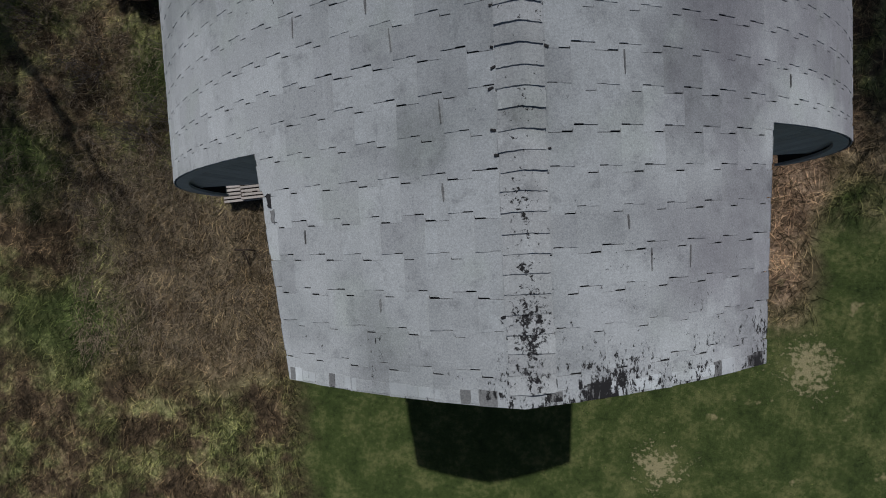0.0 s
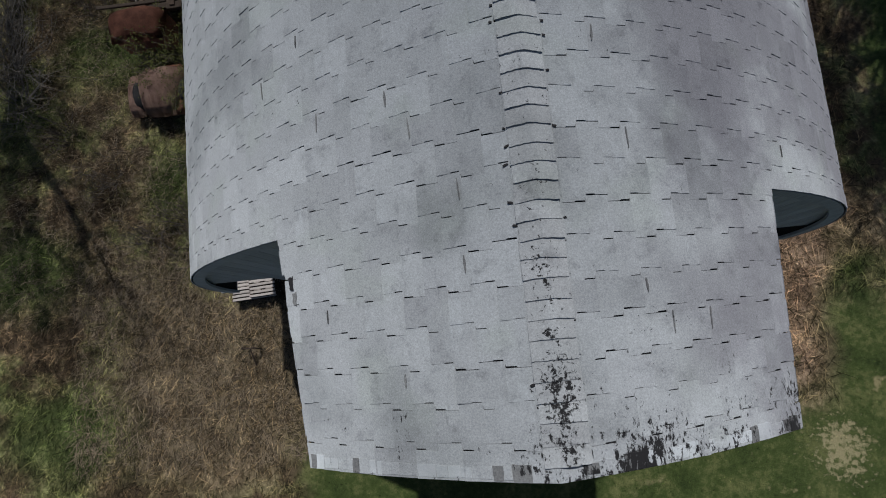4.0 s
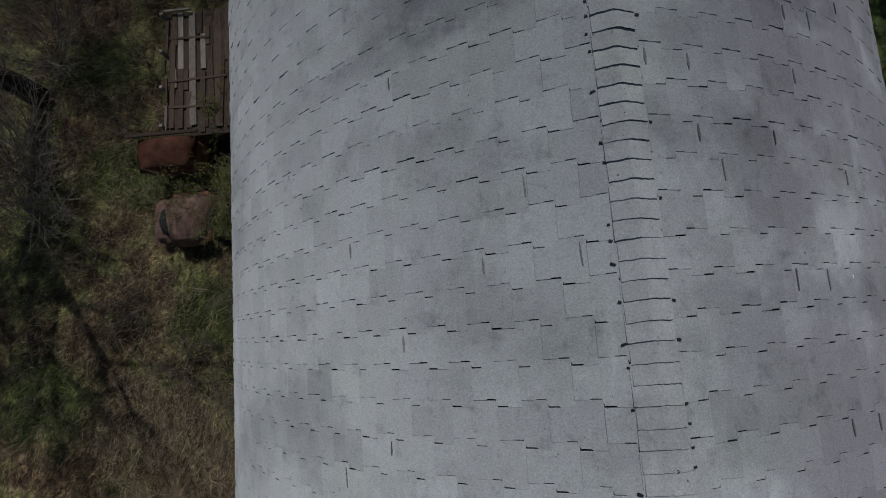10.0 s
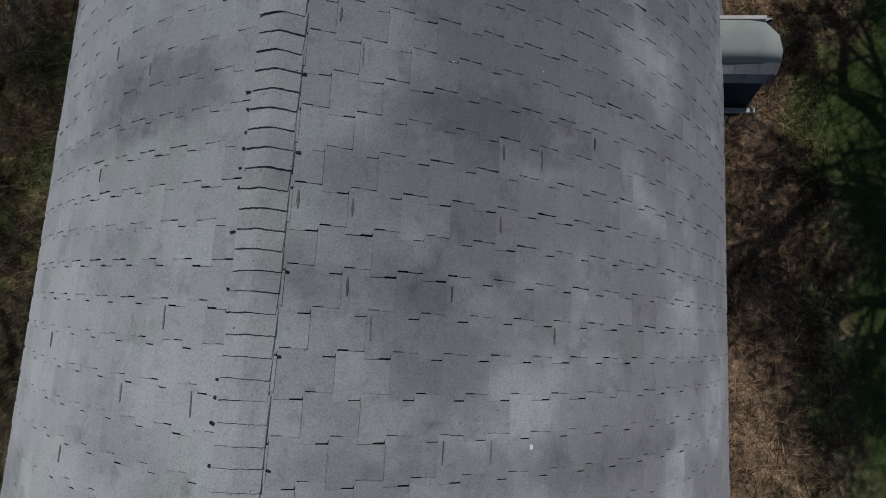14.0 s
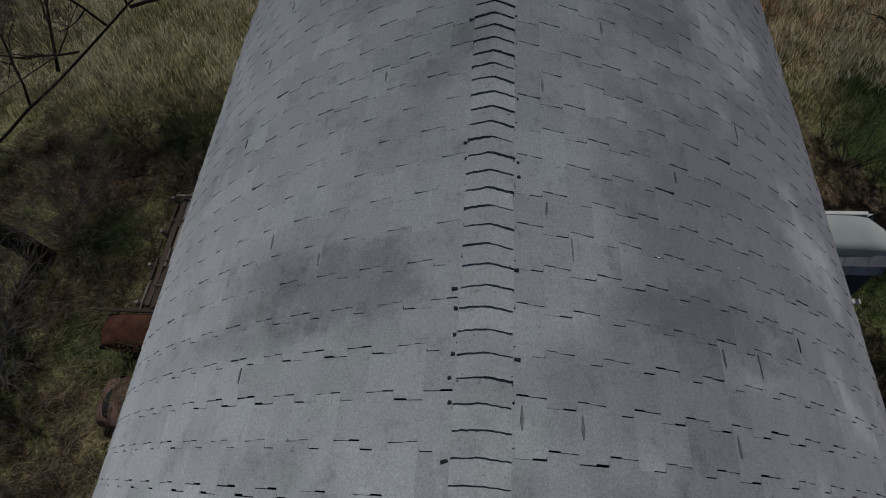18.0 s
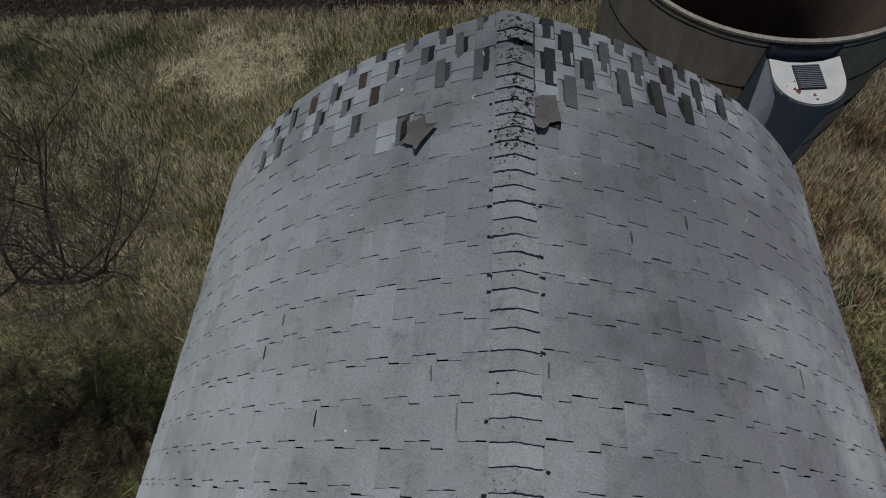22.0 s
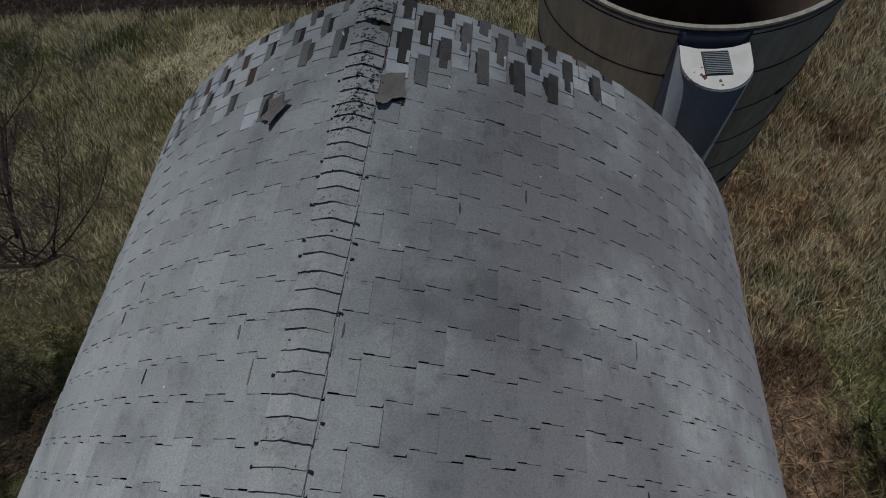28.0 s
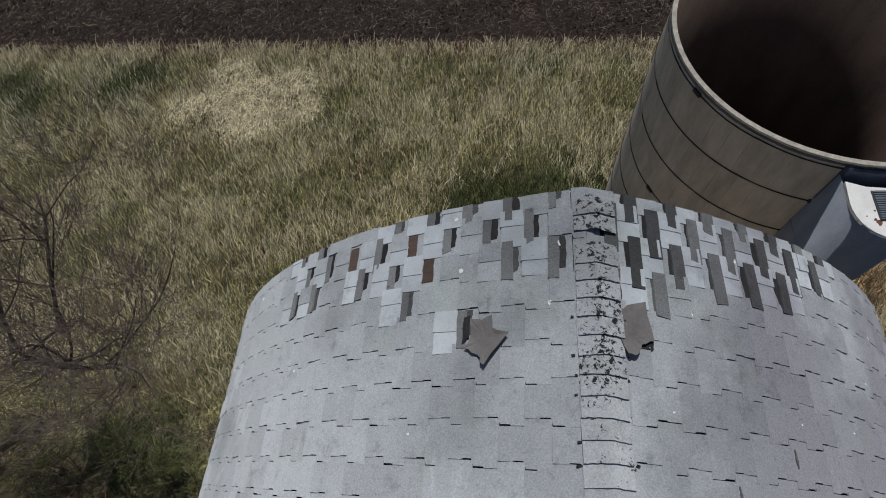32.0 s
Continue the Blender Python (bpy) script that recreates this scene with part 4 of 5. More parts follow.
    bmesh.ops.recalc_face_normals(bm, faces=bm.faces)
    part("front_wall", bm, MAT_SHADEWALL, d, "front wall in the same shade-dark blue")
    part("door", boxes([((4.955, yc - 0.45, 4.3), (5.0, yc - 0.05, 5.2), pose(0.0, 0, 0))], 0.01), MAT_BOARD, d, "grey loft door")


MAT_MINT = plain_material("grey_green_roll_roofing", (0.36, 0.40, 0.385), (0.50, 0.545, 0.525), 4, 0.8, vary=0.1)
# dormer wall colour: the shade under the roof is put into this dark blue
MAT_SHADEWALL = plain_material("shaded_wall_blue", (0.02, 0.026, 0.045), (0.05, 0.06, 0.09), 6)
build_dormer()

# ---------------------------------------------------------------- silo
SILO, SILO_R, SILO_H = Vector((3.71, 23.02, 0)), 2.15, 7.21
CHUTE_AT = Vector((-0.155, -0.545, 0.33))
MAT_STAVE = plain_material("concrete_stave", (0.28, 0.262, 0.23), (0.55, 0.52, 0.465), 2.2, streak=(2.2, 2.2, 0.7), relief=0.35, vary=0.07)
MAT_RIM = plain_material("bleached_concrete", (0.22, 0.20, 0.17), (0.56, 0.53, 0.46), 13)
MAT_INSIDE = plain_material("dark_silo_lining", (0.035, 0.030, 0.027), (0.17, 0.12, 0.095), 1.2, streak=(1, 1, 0.4))
MAT_HOOP = plain_material("rusty_hoop", (0.028, 0.024, 0.02), (0.08, 0.062, 0.05), 20, 0.6, 0.5)
MAT_BLUE = plain_material("blue_grey_sheet", (0.20, 0.228, 0.275), (0.345, 0.38, 0.435), 3, 0.6, 0.0, 0.15, streak=(1, 1, 0.3))
MAT_SHADEBLUE = plain_material("rim_shaded_sheet", (0.045, 0.055, 0.085), (0.085, 0.10, 0.145), 5, 0.6)
MAT_WHITE = plain_material("white_sheet", (0.62, 0.62, 0.60), (0.85, 0.85, 0.83), 4, 0.5)
MAT_LOUVRE = plain_material("grey_blue_louvre", (0.10, 0.12, 0.14), (0.2, 0.23, 0.26), 12, 0.5, 0.3)
MAT_GRILLE = plain_material("grille_metal", (0.03, 0.035, 0.04), (0.09, 0.10, 0.11), 12, 0.5, 0.4)


def ring(bm, r0, r1, z0, z1, n=64):
    q = []
    for r, z in ((r1, z0), (r1, z1), (r0, z1), (r0, z0)):
        q.append([bm.verts.new(SILO + Vector((r * math.cos(k * math.tau / n), r * math.sin(k * math.tau / n), z))) for k in range(n)])
    for i in range(4):
        a, b = q[i], q[(i + 1) % 4]
        for k in range(n):
            bm.faces.new((a[k], a[(k + 1) % n], b[(k + 1) % n], b[k]))
    bmesh.ops.recalc_face_normals(bm, faces=bm.faces)
    return bm


def build_silo():
    silo = thing("silo", "roofless concrete stave silo with steel hoops and a dark hollow inside", "silo", SILO)
    wall = part("silo_wall", ring(bmesh.new(), SILO_R - 0.056, SILO_R - 0.035, 0, SILO_H - 0.035), MAT_INSIDE, silo, "dark brown inner wall", True)
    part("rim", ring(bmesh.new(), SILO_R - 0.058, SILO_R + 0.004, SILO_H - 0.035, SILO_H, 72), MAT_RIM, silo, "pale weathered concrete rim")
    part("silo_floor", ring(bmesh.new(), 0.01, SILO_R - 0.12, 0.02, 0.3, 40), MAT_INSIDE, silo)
    n, course = 54, 0.76
    da = math.tau / n
    bm = bmesh.new()
    lo, hi, zt = [], [], course - 0.008
    for r in (SILO_R - 0.04, SILO_R):
        for z in (0.0, zt):
            for a in (-da / 2 + 0.0004, 0, da / 2 - 0.0004):
                lo.append(bm.verts.new((r * math.cos(a), r * math.sin(a), z)))
    i0, o0 = lo[:6], lo[6:]
    for k in (0, 1):
        bm.faces.new((o0[k], o0[k + 1], o0[k + 4], o0[k + 3]))
    for k in (0, 1):
        bm.faces.new((o0[k + 3], o0[k + 4], i0[k + 4], i0[k + 3]))
        bm.faces.new((o0[k], i0[k], i0[k + 1], o0[k + 1]))
    bm.faces.new((o0[0], o0[3], i0[3], i0[0]))
    bm.faces.new((o0[2], i0[2], i0[5], o0[5]))
    bmesh.ops.recalc_face_normals(bm, faces=bm.faces)
    stave = mesh_of("stave", bm, MAT_STAVE)
    sv = [v.co.copy() for v in stave.vertices]
    sf = [tuple(p.vertices) for p in stave.polygons]
    verts, faces = [], []
    bpy.context.view_layer.update()
    inv = wall.matrix_world.inverted()
    rr = random.Random(8)
    for j in range(9):
        for k in range(n):
            a = (k + 0.5 * (j % 2)) * da
            z = SILO_H - 0.075 - (j + 1) * course
            m = Matrix.Translation(SILO + Vector((0, 0, z))) @ Matrix.Rotation(a, 4, "Z") @ Matrix.Translation((rr.uniform(-0.002, 0.002), 0, 0))
            near = math.sin(a) < 0.45
            if j < 7 and near:
                shared_part("stave", stave, inv @ m, wall)
            else:
                base = len(verts)
                verts += [tuple(m @ v) for v in sv]
                faces += [tuple(i + base for i in f) for f in sf]
    ob = soup("far_staves", verts, faces, MAT_STAVE, wall, "", "stuff")
    ob.matrix_parent_inverse = inv
    for j in range(10):
        z = SILO_H - 0.075 - j * course + (0.02 if j else -0.05)
        if z < 0.1:
            continue
        bm = bmesh.new()
        pts = [SILO + Vector(((SILO_R + 0.008) * math.cos(k * math.tau / 72), (SILO_R + 0.008) * math.sin(k * math.tau / 72), z)) for k in range(73)]
        tube(bm, [p + Vector((0, 0, 0.012 * noise.noise((k * 0.35, j * 3.0, 0)))) for k, p in enumerate(pts)], 0.008, 5)
        hoop = part("hoop", bm, MAT_HOOP, silo, "", True)
        a = 3.6 + 0.9 * (j % 3)
        part("hoop_lug", boxes([((-0.03, -0.07, -0.03), (0.03, 0.07, 0.03), Matrix.Translation(SILO + Vector((SILO_R * math.cos(a), SILO_R * math.sin(a), z))) @ Matrix.Rotation(a, 4, "Z"))], 0.008), MAT_HOOP, hoop)


build_silo()


def build_chute():
    c = thing("silo_chute", "blue-grey sheet metal chute with a white vented cap beside the silo", "chute", (3.85, 21.0, 0))
    cx, half = 3.775, 0.415
    n = 14
    edge = [(cx - half, 21.46), (cx - half, 21.15)] + [(cx - half * math.cos(math.pi * k / n), 21.03 - 0.44 * math.sin(math.pi * k / n)) for k in range(n + 1)] + [(cx + half, 21.15), (cx + half, 21.46)]
    top = 6.68
    bm = bmesh.new()
    rows = []
    for z, g in ((-0.38, 0), (top, 0), (top, -0.02), (-0.38, -0.02)):
        rows.append([bm.verts.new((cx + (x - cx) * (1 + g), 21.1 + (y - 21.1) * (1 + g), z)) for x, y in edge])
    for a, b in zip(rows, rows[1:]):
        for k in range(len(edge) - 1):
            bm.faces.new((a[k], a[k + 1], b[k + 1], b[k]))
    bmesh.ops.recalc_face_normals(bm, faces=bm.faces)
    part("chute_body", bm, MAT_BLUE, c, "curved blue-grey sheet metal", True)
    for z in (1.2, 3.4, 5.6):
        bm = bmesh.new()
        tube(bm, [(cx + (x - cx) * 1.01, 21.1 + (y - 21.1) * 1.008, z) for x, y in edge], 0.006, 5)
        part("seam", bm, MAT_BLUE, c, "", True)
    bm = bmesh.new()
    rim_line = [(3.363, 21.317)] + [(cx - 0.01 + 0.412 * math.cos(math.pi + math.pi * k / 16), 21.035 + 0.425 * math.sin(math.pi + math.pi * k / 16)) for k in range(17)] + [(4.187, 21.336), (3.98, 21.265), (3.775, 21.24), (3.57, 21.252)]
    ts = [bm.verts.new((x, y, top + 0.04 - 0.05 * (21.2 - y))) for x, y in rim_line]
    bs = [bm.verts.new(v.co - Vector((0, 0, 0.045))) for v in ts]
    bm.faces.new(ts)
    bm.faces.new(bs[::-1])
    for k in range(len(ts)):
        bm.faces.new((ts[k], bs[k], bs[(k + 1) % len(ts)], ts[(k + 1) % len(ts)]))
    bmesh.ops.recalc_face_normals(bm, faces=bm.faces)
    cap = part("cap", bm, MAT_WHITE, c, "white painted cap with rust at its lip")
    # panel coloured darker than the chute: the rim's shadow is in its blue
    bm = bmesh.new()
    cols = []
    for k in range(9):
        q = -math.pi / 2 - 0.04 + (k - 4) * 0.049
        cols.append([bm.verts.new(SILO - CHUTE_AT + Vector((r * math.cos(q), r * math.sin(q), z))) for r, z in ((SILO_R + 0.03, 6.5), (SILO_R + 0.03, SILO_H - 0.06), (SILO_R + 0.01, SILO_H - 0.06), (SILO_R + 0.01, 6.5))])
    for p, q in zip(cols, cols[1:]):
        for i in range(4):
            bm.faces.new((p[i], q[i], q[(i + 1) % 4], p[(i + 1) % 4]))
    bm.faces.new(cols[0])
    bm.faces.new(cols[-1][::-1])
    bmesh.ops.recalc_face_normals(bm, faces=bm.faces)
    part("back_panel", bm, MAT_SHADEBLUE, c, "blue sheet against the silo wall, darkened for the rim's shadow", True)
    tilt = Matrix.Translation((3.762, 21.016, top + 0.033)) @ pose(0, 0, 0, 2.9, 0, 2)
    part("vent_frame", boxes([((-0.157, -0.187, -0.01), (0.157, 0.187, 0.012), tilt)], 0.004), MAT_GRILLE, cap, "dark vent opening")
    for k in range(13):
        y = -0.168 + k * 0.028
        part("louvre", boxes([((-0.145, y - 0.007, 0.012), (0.145, y + 0.007, 0.022), tilt)]), MAT_LOUVRE, cap)
    for x, y, w in ((3.60, 20.80, 0.035), (3.57, 20.84, 0.02), (3.77, 20.74, 0.022), (3.79, 20.68, 0.018), (3.585, 20.95, 0.014), (3.49, 20.88, 0.009)):
        bm = bmesh.new()
        rr = random.Random(int(x * 1000))
        loop = [bm.verts.new((x + w * rr.uniform(0.5, 1.3) * math.cos(q * math.tau / 9), y + w * rr.uniform(0.5, 1.3) * math.sin(q * math.tau / 9), top + 0.0445 - 0.05 * (21.2 - y))) for q in range(9)]
        bm.faces.new(loop)
        r = bmesh.ops.extrude_face_region(bm, geom=bm.faces[:])
        for v in r["geom"]:
            if isinstance(v, bmesh.types.BMVert):
                v.co.z -= 0.008
        bmesh.ops.recalc_face_normals(bm, faces=bm.faces)
        part("rust_patch", bm, MAT_RUST, cap, "rusty patch")
    c.location += CHUTE_AT


build_chute()


# ---------------------------------------------------------------- abandoned truck
def build_truck():
    t = thing("old_truck", "abandoned rusty red truck with a rotten wooden bed, overgrown", "truck", (-7.6, 12, 0))
    rr = random.Random(21)
    bed = part("bed_frame", boxes([((-8.0, 11.75, 0.72), (-7.85, 14.9, 0.9)), ((-6.55, 11.75, 0.72), (-6.4, 14.9, 0.9)), ((-8.0, 11.75, 0.86), (-6.4, 11.9, 0.96)), ((-8.0, 13.3, 0.86), (-6.4, 13.42, 0.96)), ((-8.0, 14.78, 0.86), (-6.4, 14.9, 0.96))], 0.008), MAT_DARKWOOD, t, "rotten timber bed frame")
    part("bed_floor", boxes([((-8.02, 11.8, 0.925), (-6.36, 14.92, 0.955))], 0.004), MAT_DARKWOOD, bed)
    x = -8.05
    while x < -6.3:
        w = rr.uniform(0.10, 0.19)
        y0 = 11.8 + rr.uniform(0, 0.25)
        while y0 < 14.8:
            y1 = min(14.95 - rr.uniform(0, 0.08), y0 + rr.choice((0.5, 0.9, 1.5, 3.2)))
            if y1 - y0 > 0.12 and rr.random() > 0.1:
                bm = boxes([((-w / 2 + 0.005, y0 - y1 + (y1 - y0) / 2, 0.965), (w / 2 - 0.005, (y1 - y0) / 2, 0.99 + rr.uniform(0, 0.03)), pose(x + w / 2, (y0 + y1) / 2, 0, rr.uniform(-1.2, 1.2), rr.uniform(-6, 6), rr.uniform(-2.0, 2.0)))], 0.005)
                part("bed_plank", bm, MAT_RAIL if rr.random() < 0.16 else MAT_BEDWOOD, bed)
            y0 = y1 + rr.uniform(0.01, 0.05)
        x += w
    for y in (12.45, 13.15, 14.2):
        part("cross_plank", boxes([((-0.8, -0.03, 1.0), (0.2 + rr.uniform(0, 0.5), 0.03, 1.02), pose(-7.2, y, 0, 0, rr.uniform(-1, 1), rr.uniform(-3, 3)))], 0.005), MAT_BEDWOOD, bed)
    y0 = 11.85
    while y0 < 14.8:
        y1 = min(14.95, y0 + rr.uniform(0.35, 0.9))
        part("side_rail", boxes([((-0.03, (y0 - y1) / 2, 0), (0.03, (y1 - y0) / 2, 0.05), pose(-8.07 + rr.uniform(-0.03, 0.05), (y0 + y1) / 2, rr.uniform(0.98, 1.1), rr.uniform(-3, 3), 0, rr.uniform(-3, 3)))], 0.006), MAT_RAIL if rr.random() < 0.7 else MAT_BEDWOOD, bed, "silvered broken rail")
        y0 = y1 + rr.uniform(0.0, 0.2)
    for y in (11.95, 12.9, 13.8, 14.75):
        part("stake", boxes([((-8.12, y, 0.7), (-8.04, y + 0.07, 1.2))], 0.006), MAT_RAIL, bed)
    part("cross_rail", boxes([((-8.05, 14.86, 1.03), (-7.4, 14.91, 1.08), pose(0, 0, 0, 0, 0.5, 0))], 0.006), MAT_RAIL, bed)

    def shell(name, x0, x1, y0, y1, z0, z1, bulge, mat, label, crown=3.5, narrow=0.0):
        """A pressed sheet, crowned in both ways, with its sides turned down."""
        bm = bmesh.new()
        n = 8
        g = []
        for j in range(n + 1):
            row = []
            for i in range(n + 1):
                a, b = 2 * i / n - 1, 2 * j / n - 1
                k = (1 - abs(a) ** crown) * (1 - abs(b) ** crown)
                row.append(bm.verts.new((x0 + (x1 - x0) * (a * (0.94 + 0.06 * (1 - b * b)) * (1 - narrow * (1 - b) / 2) + 1) / 2, y0 + (y1 - y0) * (b * (0.92 + 0.08 * (1 - a * a)) + 1) / 2, z0 + (z1 - z0) * k ** 0.5 + bulge * noise.noise((a * 1.5, b * 1.5, x0)))))
            g.append(row)
        for j in range(n):
            for i in range(n):
                bm.faces.new((g[j][i], g[j][i + 1], g[j + 1][i + 1], g[j + 1][i]))
        bmesh.ops.solidify(bm, geom=bm.faces[:], thickness=0.02)
        return part(name, bm, mat, t, label, True)

    shell("cab_roof", -8.72, -7.2, 10.85, 11.72, 1.15, 1.5, 0.09, MAT_RUST, "rounded rusty red cab roof", 2.3, 0.1)
    part("cab", boxes([((-8.6, 10.95, 0.45), (-7.3, 11.65, 1.2))], 0.06), MAT_RUST, t, "dented cab body")
    part("roof_lip", boxes([((-8.85, 11.7, 1.2), (-7.15, 11.78, 1.26), pose(0, 0, 0, 0, 0.5, 0))], 0.01), MAT_DARKWOOD, t)
    shell("hood", -8.42, -7.0, 9.2, 10.5, 0.5, 1.02, 0.08, MAT_PALERUST, "faded pink and rusty engine hood", 2.6, 0.35)
    part("engine_bay", boxes([((-8.15, 9.3, 0.3), (-7.2, 10.5, 0.62))], 0.04), MAT_RUST, t)
    for sx in (-8.46, -6.98):
        shell("fender", sx - 0.22, sx + 0.22, 9.35, 10.5, 0.3, 0.62, 0.03, MAT_PALERUST, "rusty front fender")
        for y in (9.85, 13.9):
            wx = sx + (0.16 if sx < -7.7 else -0.16) if y < 12 else -7.2 + (sx + 7.72) * 0.75
            bm = bmesh.new()
            rings = []
            for r, w in ((0.2, 0.09), (0.34, 0.11), (0.38, 0.08), (0.38, -0.08), (0.34, -0.11), (0.2, -0.09)):
                rings.append([bm.verts.new((wx + w, y + r * math.cos(k * math.tau / 16), 0.36 + r * math.sin(k * math.tau / 16))) for k in range(16)])
            for a, b in zip(rings, rings[1:] + rings[:1]):
                for k in range(16):
                    bm.faces.new((a[k], a[(k + 1) % 16], b[(k + 1) % 16], b[k]))
            bmesh.ops.recalc_face_normals(bm, faces=bm.faces)
            wheel = part("tyre", bm, MAT_FELT, t, "flat cracked tyre", True)
            bm = bmesh.new()
            bmesh.ops.create_cone(bm, cap_ends=True, segments=14, radius1=0.2, radius2=0.2, depth=0.12, matrix=Matrix.Translation((wx, y, 0.36)) @ Matrix.Rotation(math.pi / 2, 4, "Y"))
            part("rim", bm, MAT_RUST, wheel, "rusty wheel rim")


build_truck()


# ---------------------------------------------------------------- pallets and a leaning stick by the wall
def build_pallet(m, half, label):
    """A low slatted pallet; half: half the length of its slats."""
    p = thing("pallet", label, "pallet", m, "pallets by the wall")
    bpy.context.view_layer.update()
    rr = random.Random(int(half * 100))
    for k in range(7):
        x = k * 0.085 - 0.255
        ob = part("slat", boxes([((x - 0.027, -half + rr.uniform(0, 0.04), 0.10), (x + 0.027, half - rr.uniform(0, 0.04), 0.122))], 0.004), MAT_PALEWOOD, None)
        ob.parent = p
    for y in (-half + 0.05, 0, half - 0.05):
        ob = part("bearer", boxes([((-0.29, y - 0.04, 0.022), (0.29, y + 0.04, 0.098))], 0.004), MAT_DARKWOOD, None)
        ob.parent = p
    for x in (-0.24, 0, 0.24):
        ob = part("bottom_slat", boxes([((x - 0.05, -half, 0), (x + 0.05, half, 0.02))], 0.003), MAT_DARKWOOD, None)
        ob.parent = p
    return p


MAT_PALEWOOD = plain_material("bleached_slat", (0.34, 0.31, 0.29), (0.60, 0.56, 0.53), 9, streak=(8, 1, 8))
for z in (0.0, 0.125, 0.25):
    build_pallet(pose(-5.72, 4.82, z, 0, 0, 92 + 4 * z), 0.56, "weathered grey wooden pallet stacked by the barn wall")
build_pallet(pose(-5.48, 4.86, 0.376, 0, 0, 93), 0.32, "small bleached slatted pallet on top of the stack")
stick = thing("stick_frame", "small grey wooden frame standing in dry grass", "wood scrap", (-5.85, 3.2, 0))
for a, b in (((-6.05, 3.38, 0), (-6.02, 3.42, 0.45)), ((-5.75, 3.34, 0), (-5.76, 3.4, 0.42)), ((-6.06, 3.4, 0.43), (-5.72, 3.39, 0.4)), ((-5.9, 2.95, 0), (-5.86, 3.38, 0.4))):
    part("bar", tube(bmesh.new(), [a, b], [0.02, 0.017], 6), MAT_DARKWOOD, stick)


# ---------------------------------------------------------------- trees and brush
def grow(rng, start, way, length, radius, depth, segs, out, droop=0.0, spread=0.75, kids=(2, 4)):
    """One bent limb and, from it, smaller ones. out collects (level, points, radii)."""
    pts, p, d = [Vector(start)], Vector(start), Vector(way).normalized()
    for k in range(segs):
        d = (d + Vector((rng.uniform(-1, 1), rng.uniform(-1, 1), rng.uniform(-0.7, 1) - droop)) * 0.20).normalized()
        p = p + d * length / segs
        pts.append(p.copy())
    rad = [radius * (1 - 0.6 * k / segs) for k in range(segs + 1)]
    out.append((depth, pts, rad))
    if depth == 0:
        return
    for k in range(rng.randint(*kids) + (1 if depth > 2 else 0)):
        f = rng.uniform(0.3, 1.0)
        i = min(segs, max(1, int(f * segs + 0.5)))
        side = Vector((rng.uniform(-1, 1), rng.uniform(-1, 1), rng.uniform(-0.3, 0.9))).normalized()
        nd = (pts[i] - pts[i - 1]).normalized() * (1 - spread * 0.5) + side * spread
        grow(rng, pts[i], nd, length * rng.uniform(0.45, 0.72), rad[i] * 0.66, depth - 1, max(3, segs - 1), out, droop, spread, kids)


def build_tree(name, label, seed, stems, levels, twig_mat, kids=(2, 4), thin=0.004, category="tree"):
    rng = random.Random(seed)
    t = thing(name, label, category, stems[0][0])
    out = []
    for start, way, length, radius, depth in stems:
        if depth == 0:
            pts = [Vector(start) + Vector(way).normalized() * length * k / 7 + Vector((rng.uniform(-0.07, 0.07), rng.uniform(-0.07, 0.07), 0)) for k in range(8)]
            out.append((levels + 1, pts, [radius * (1 - 0.5 * k / 7) for k in range(8)]))
        else:
            grow(rng, start, way, length, radius, depth, 6, out, 0.0, 0.75, kids)
    twig_v, twig_f = [], []
    for lev, pts, rad in out:
        if lev >= levels - 1:
            bm = bmesh.new()
            tube(bm, pts, rad, 8)
            part("trunk" if lev > levels else "limb", bm, MAT_BARK, t, "", True)
        else:
            for i in range(len(pts) - 1):
                a, b, ra, rb = pts[i], pts[i + 1], max(rad[i], thin), max(rad[i + 1], thin * 0.7)
                d = (b - a).normalized()
                u = d.cross(Vector((0.3, 0.2, 1))).normalized()
                w = d.cross(u)
                base = len(twig_v)
                for q, r in ((a, ra), (b, rb)):
                    for k in range(3):
                        c, s = math.cos(k * 2.094), math.sin(k * 2.094)
                        twig_v.append(tuple(q + (u * c + w * s) * r))
                for k in range(3):
                    twig_f.append((base + k, base + (k + 1) % 3, base + 3 + (k + 1) % 3, base + 3 + k))
    ob = soup("crown", twig_v, twig_f, twig_mat, t, "bare branching twigs", "stuff")
    bpy.context.view_layer.update()
    ob.matrix_parent_inverse = t.matrix_world.inverted()
    return t


def over(gx, gy, h):
    """The point at height h whose shadow falls on the ground at gx, gy."""
    return Vector((gx + SUN.x / SUN.z * h, gy + SUN.y / SUN.z * h, h))


def limb_between(a, b, radius, depth):
    d = b - a
    return (tuple(a), tuple(d), d.length, radius, depth)


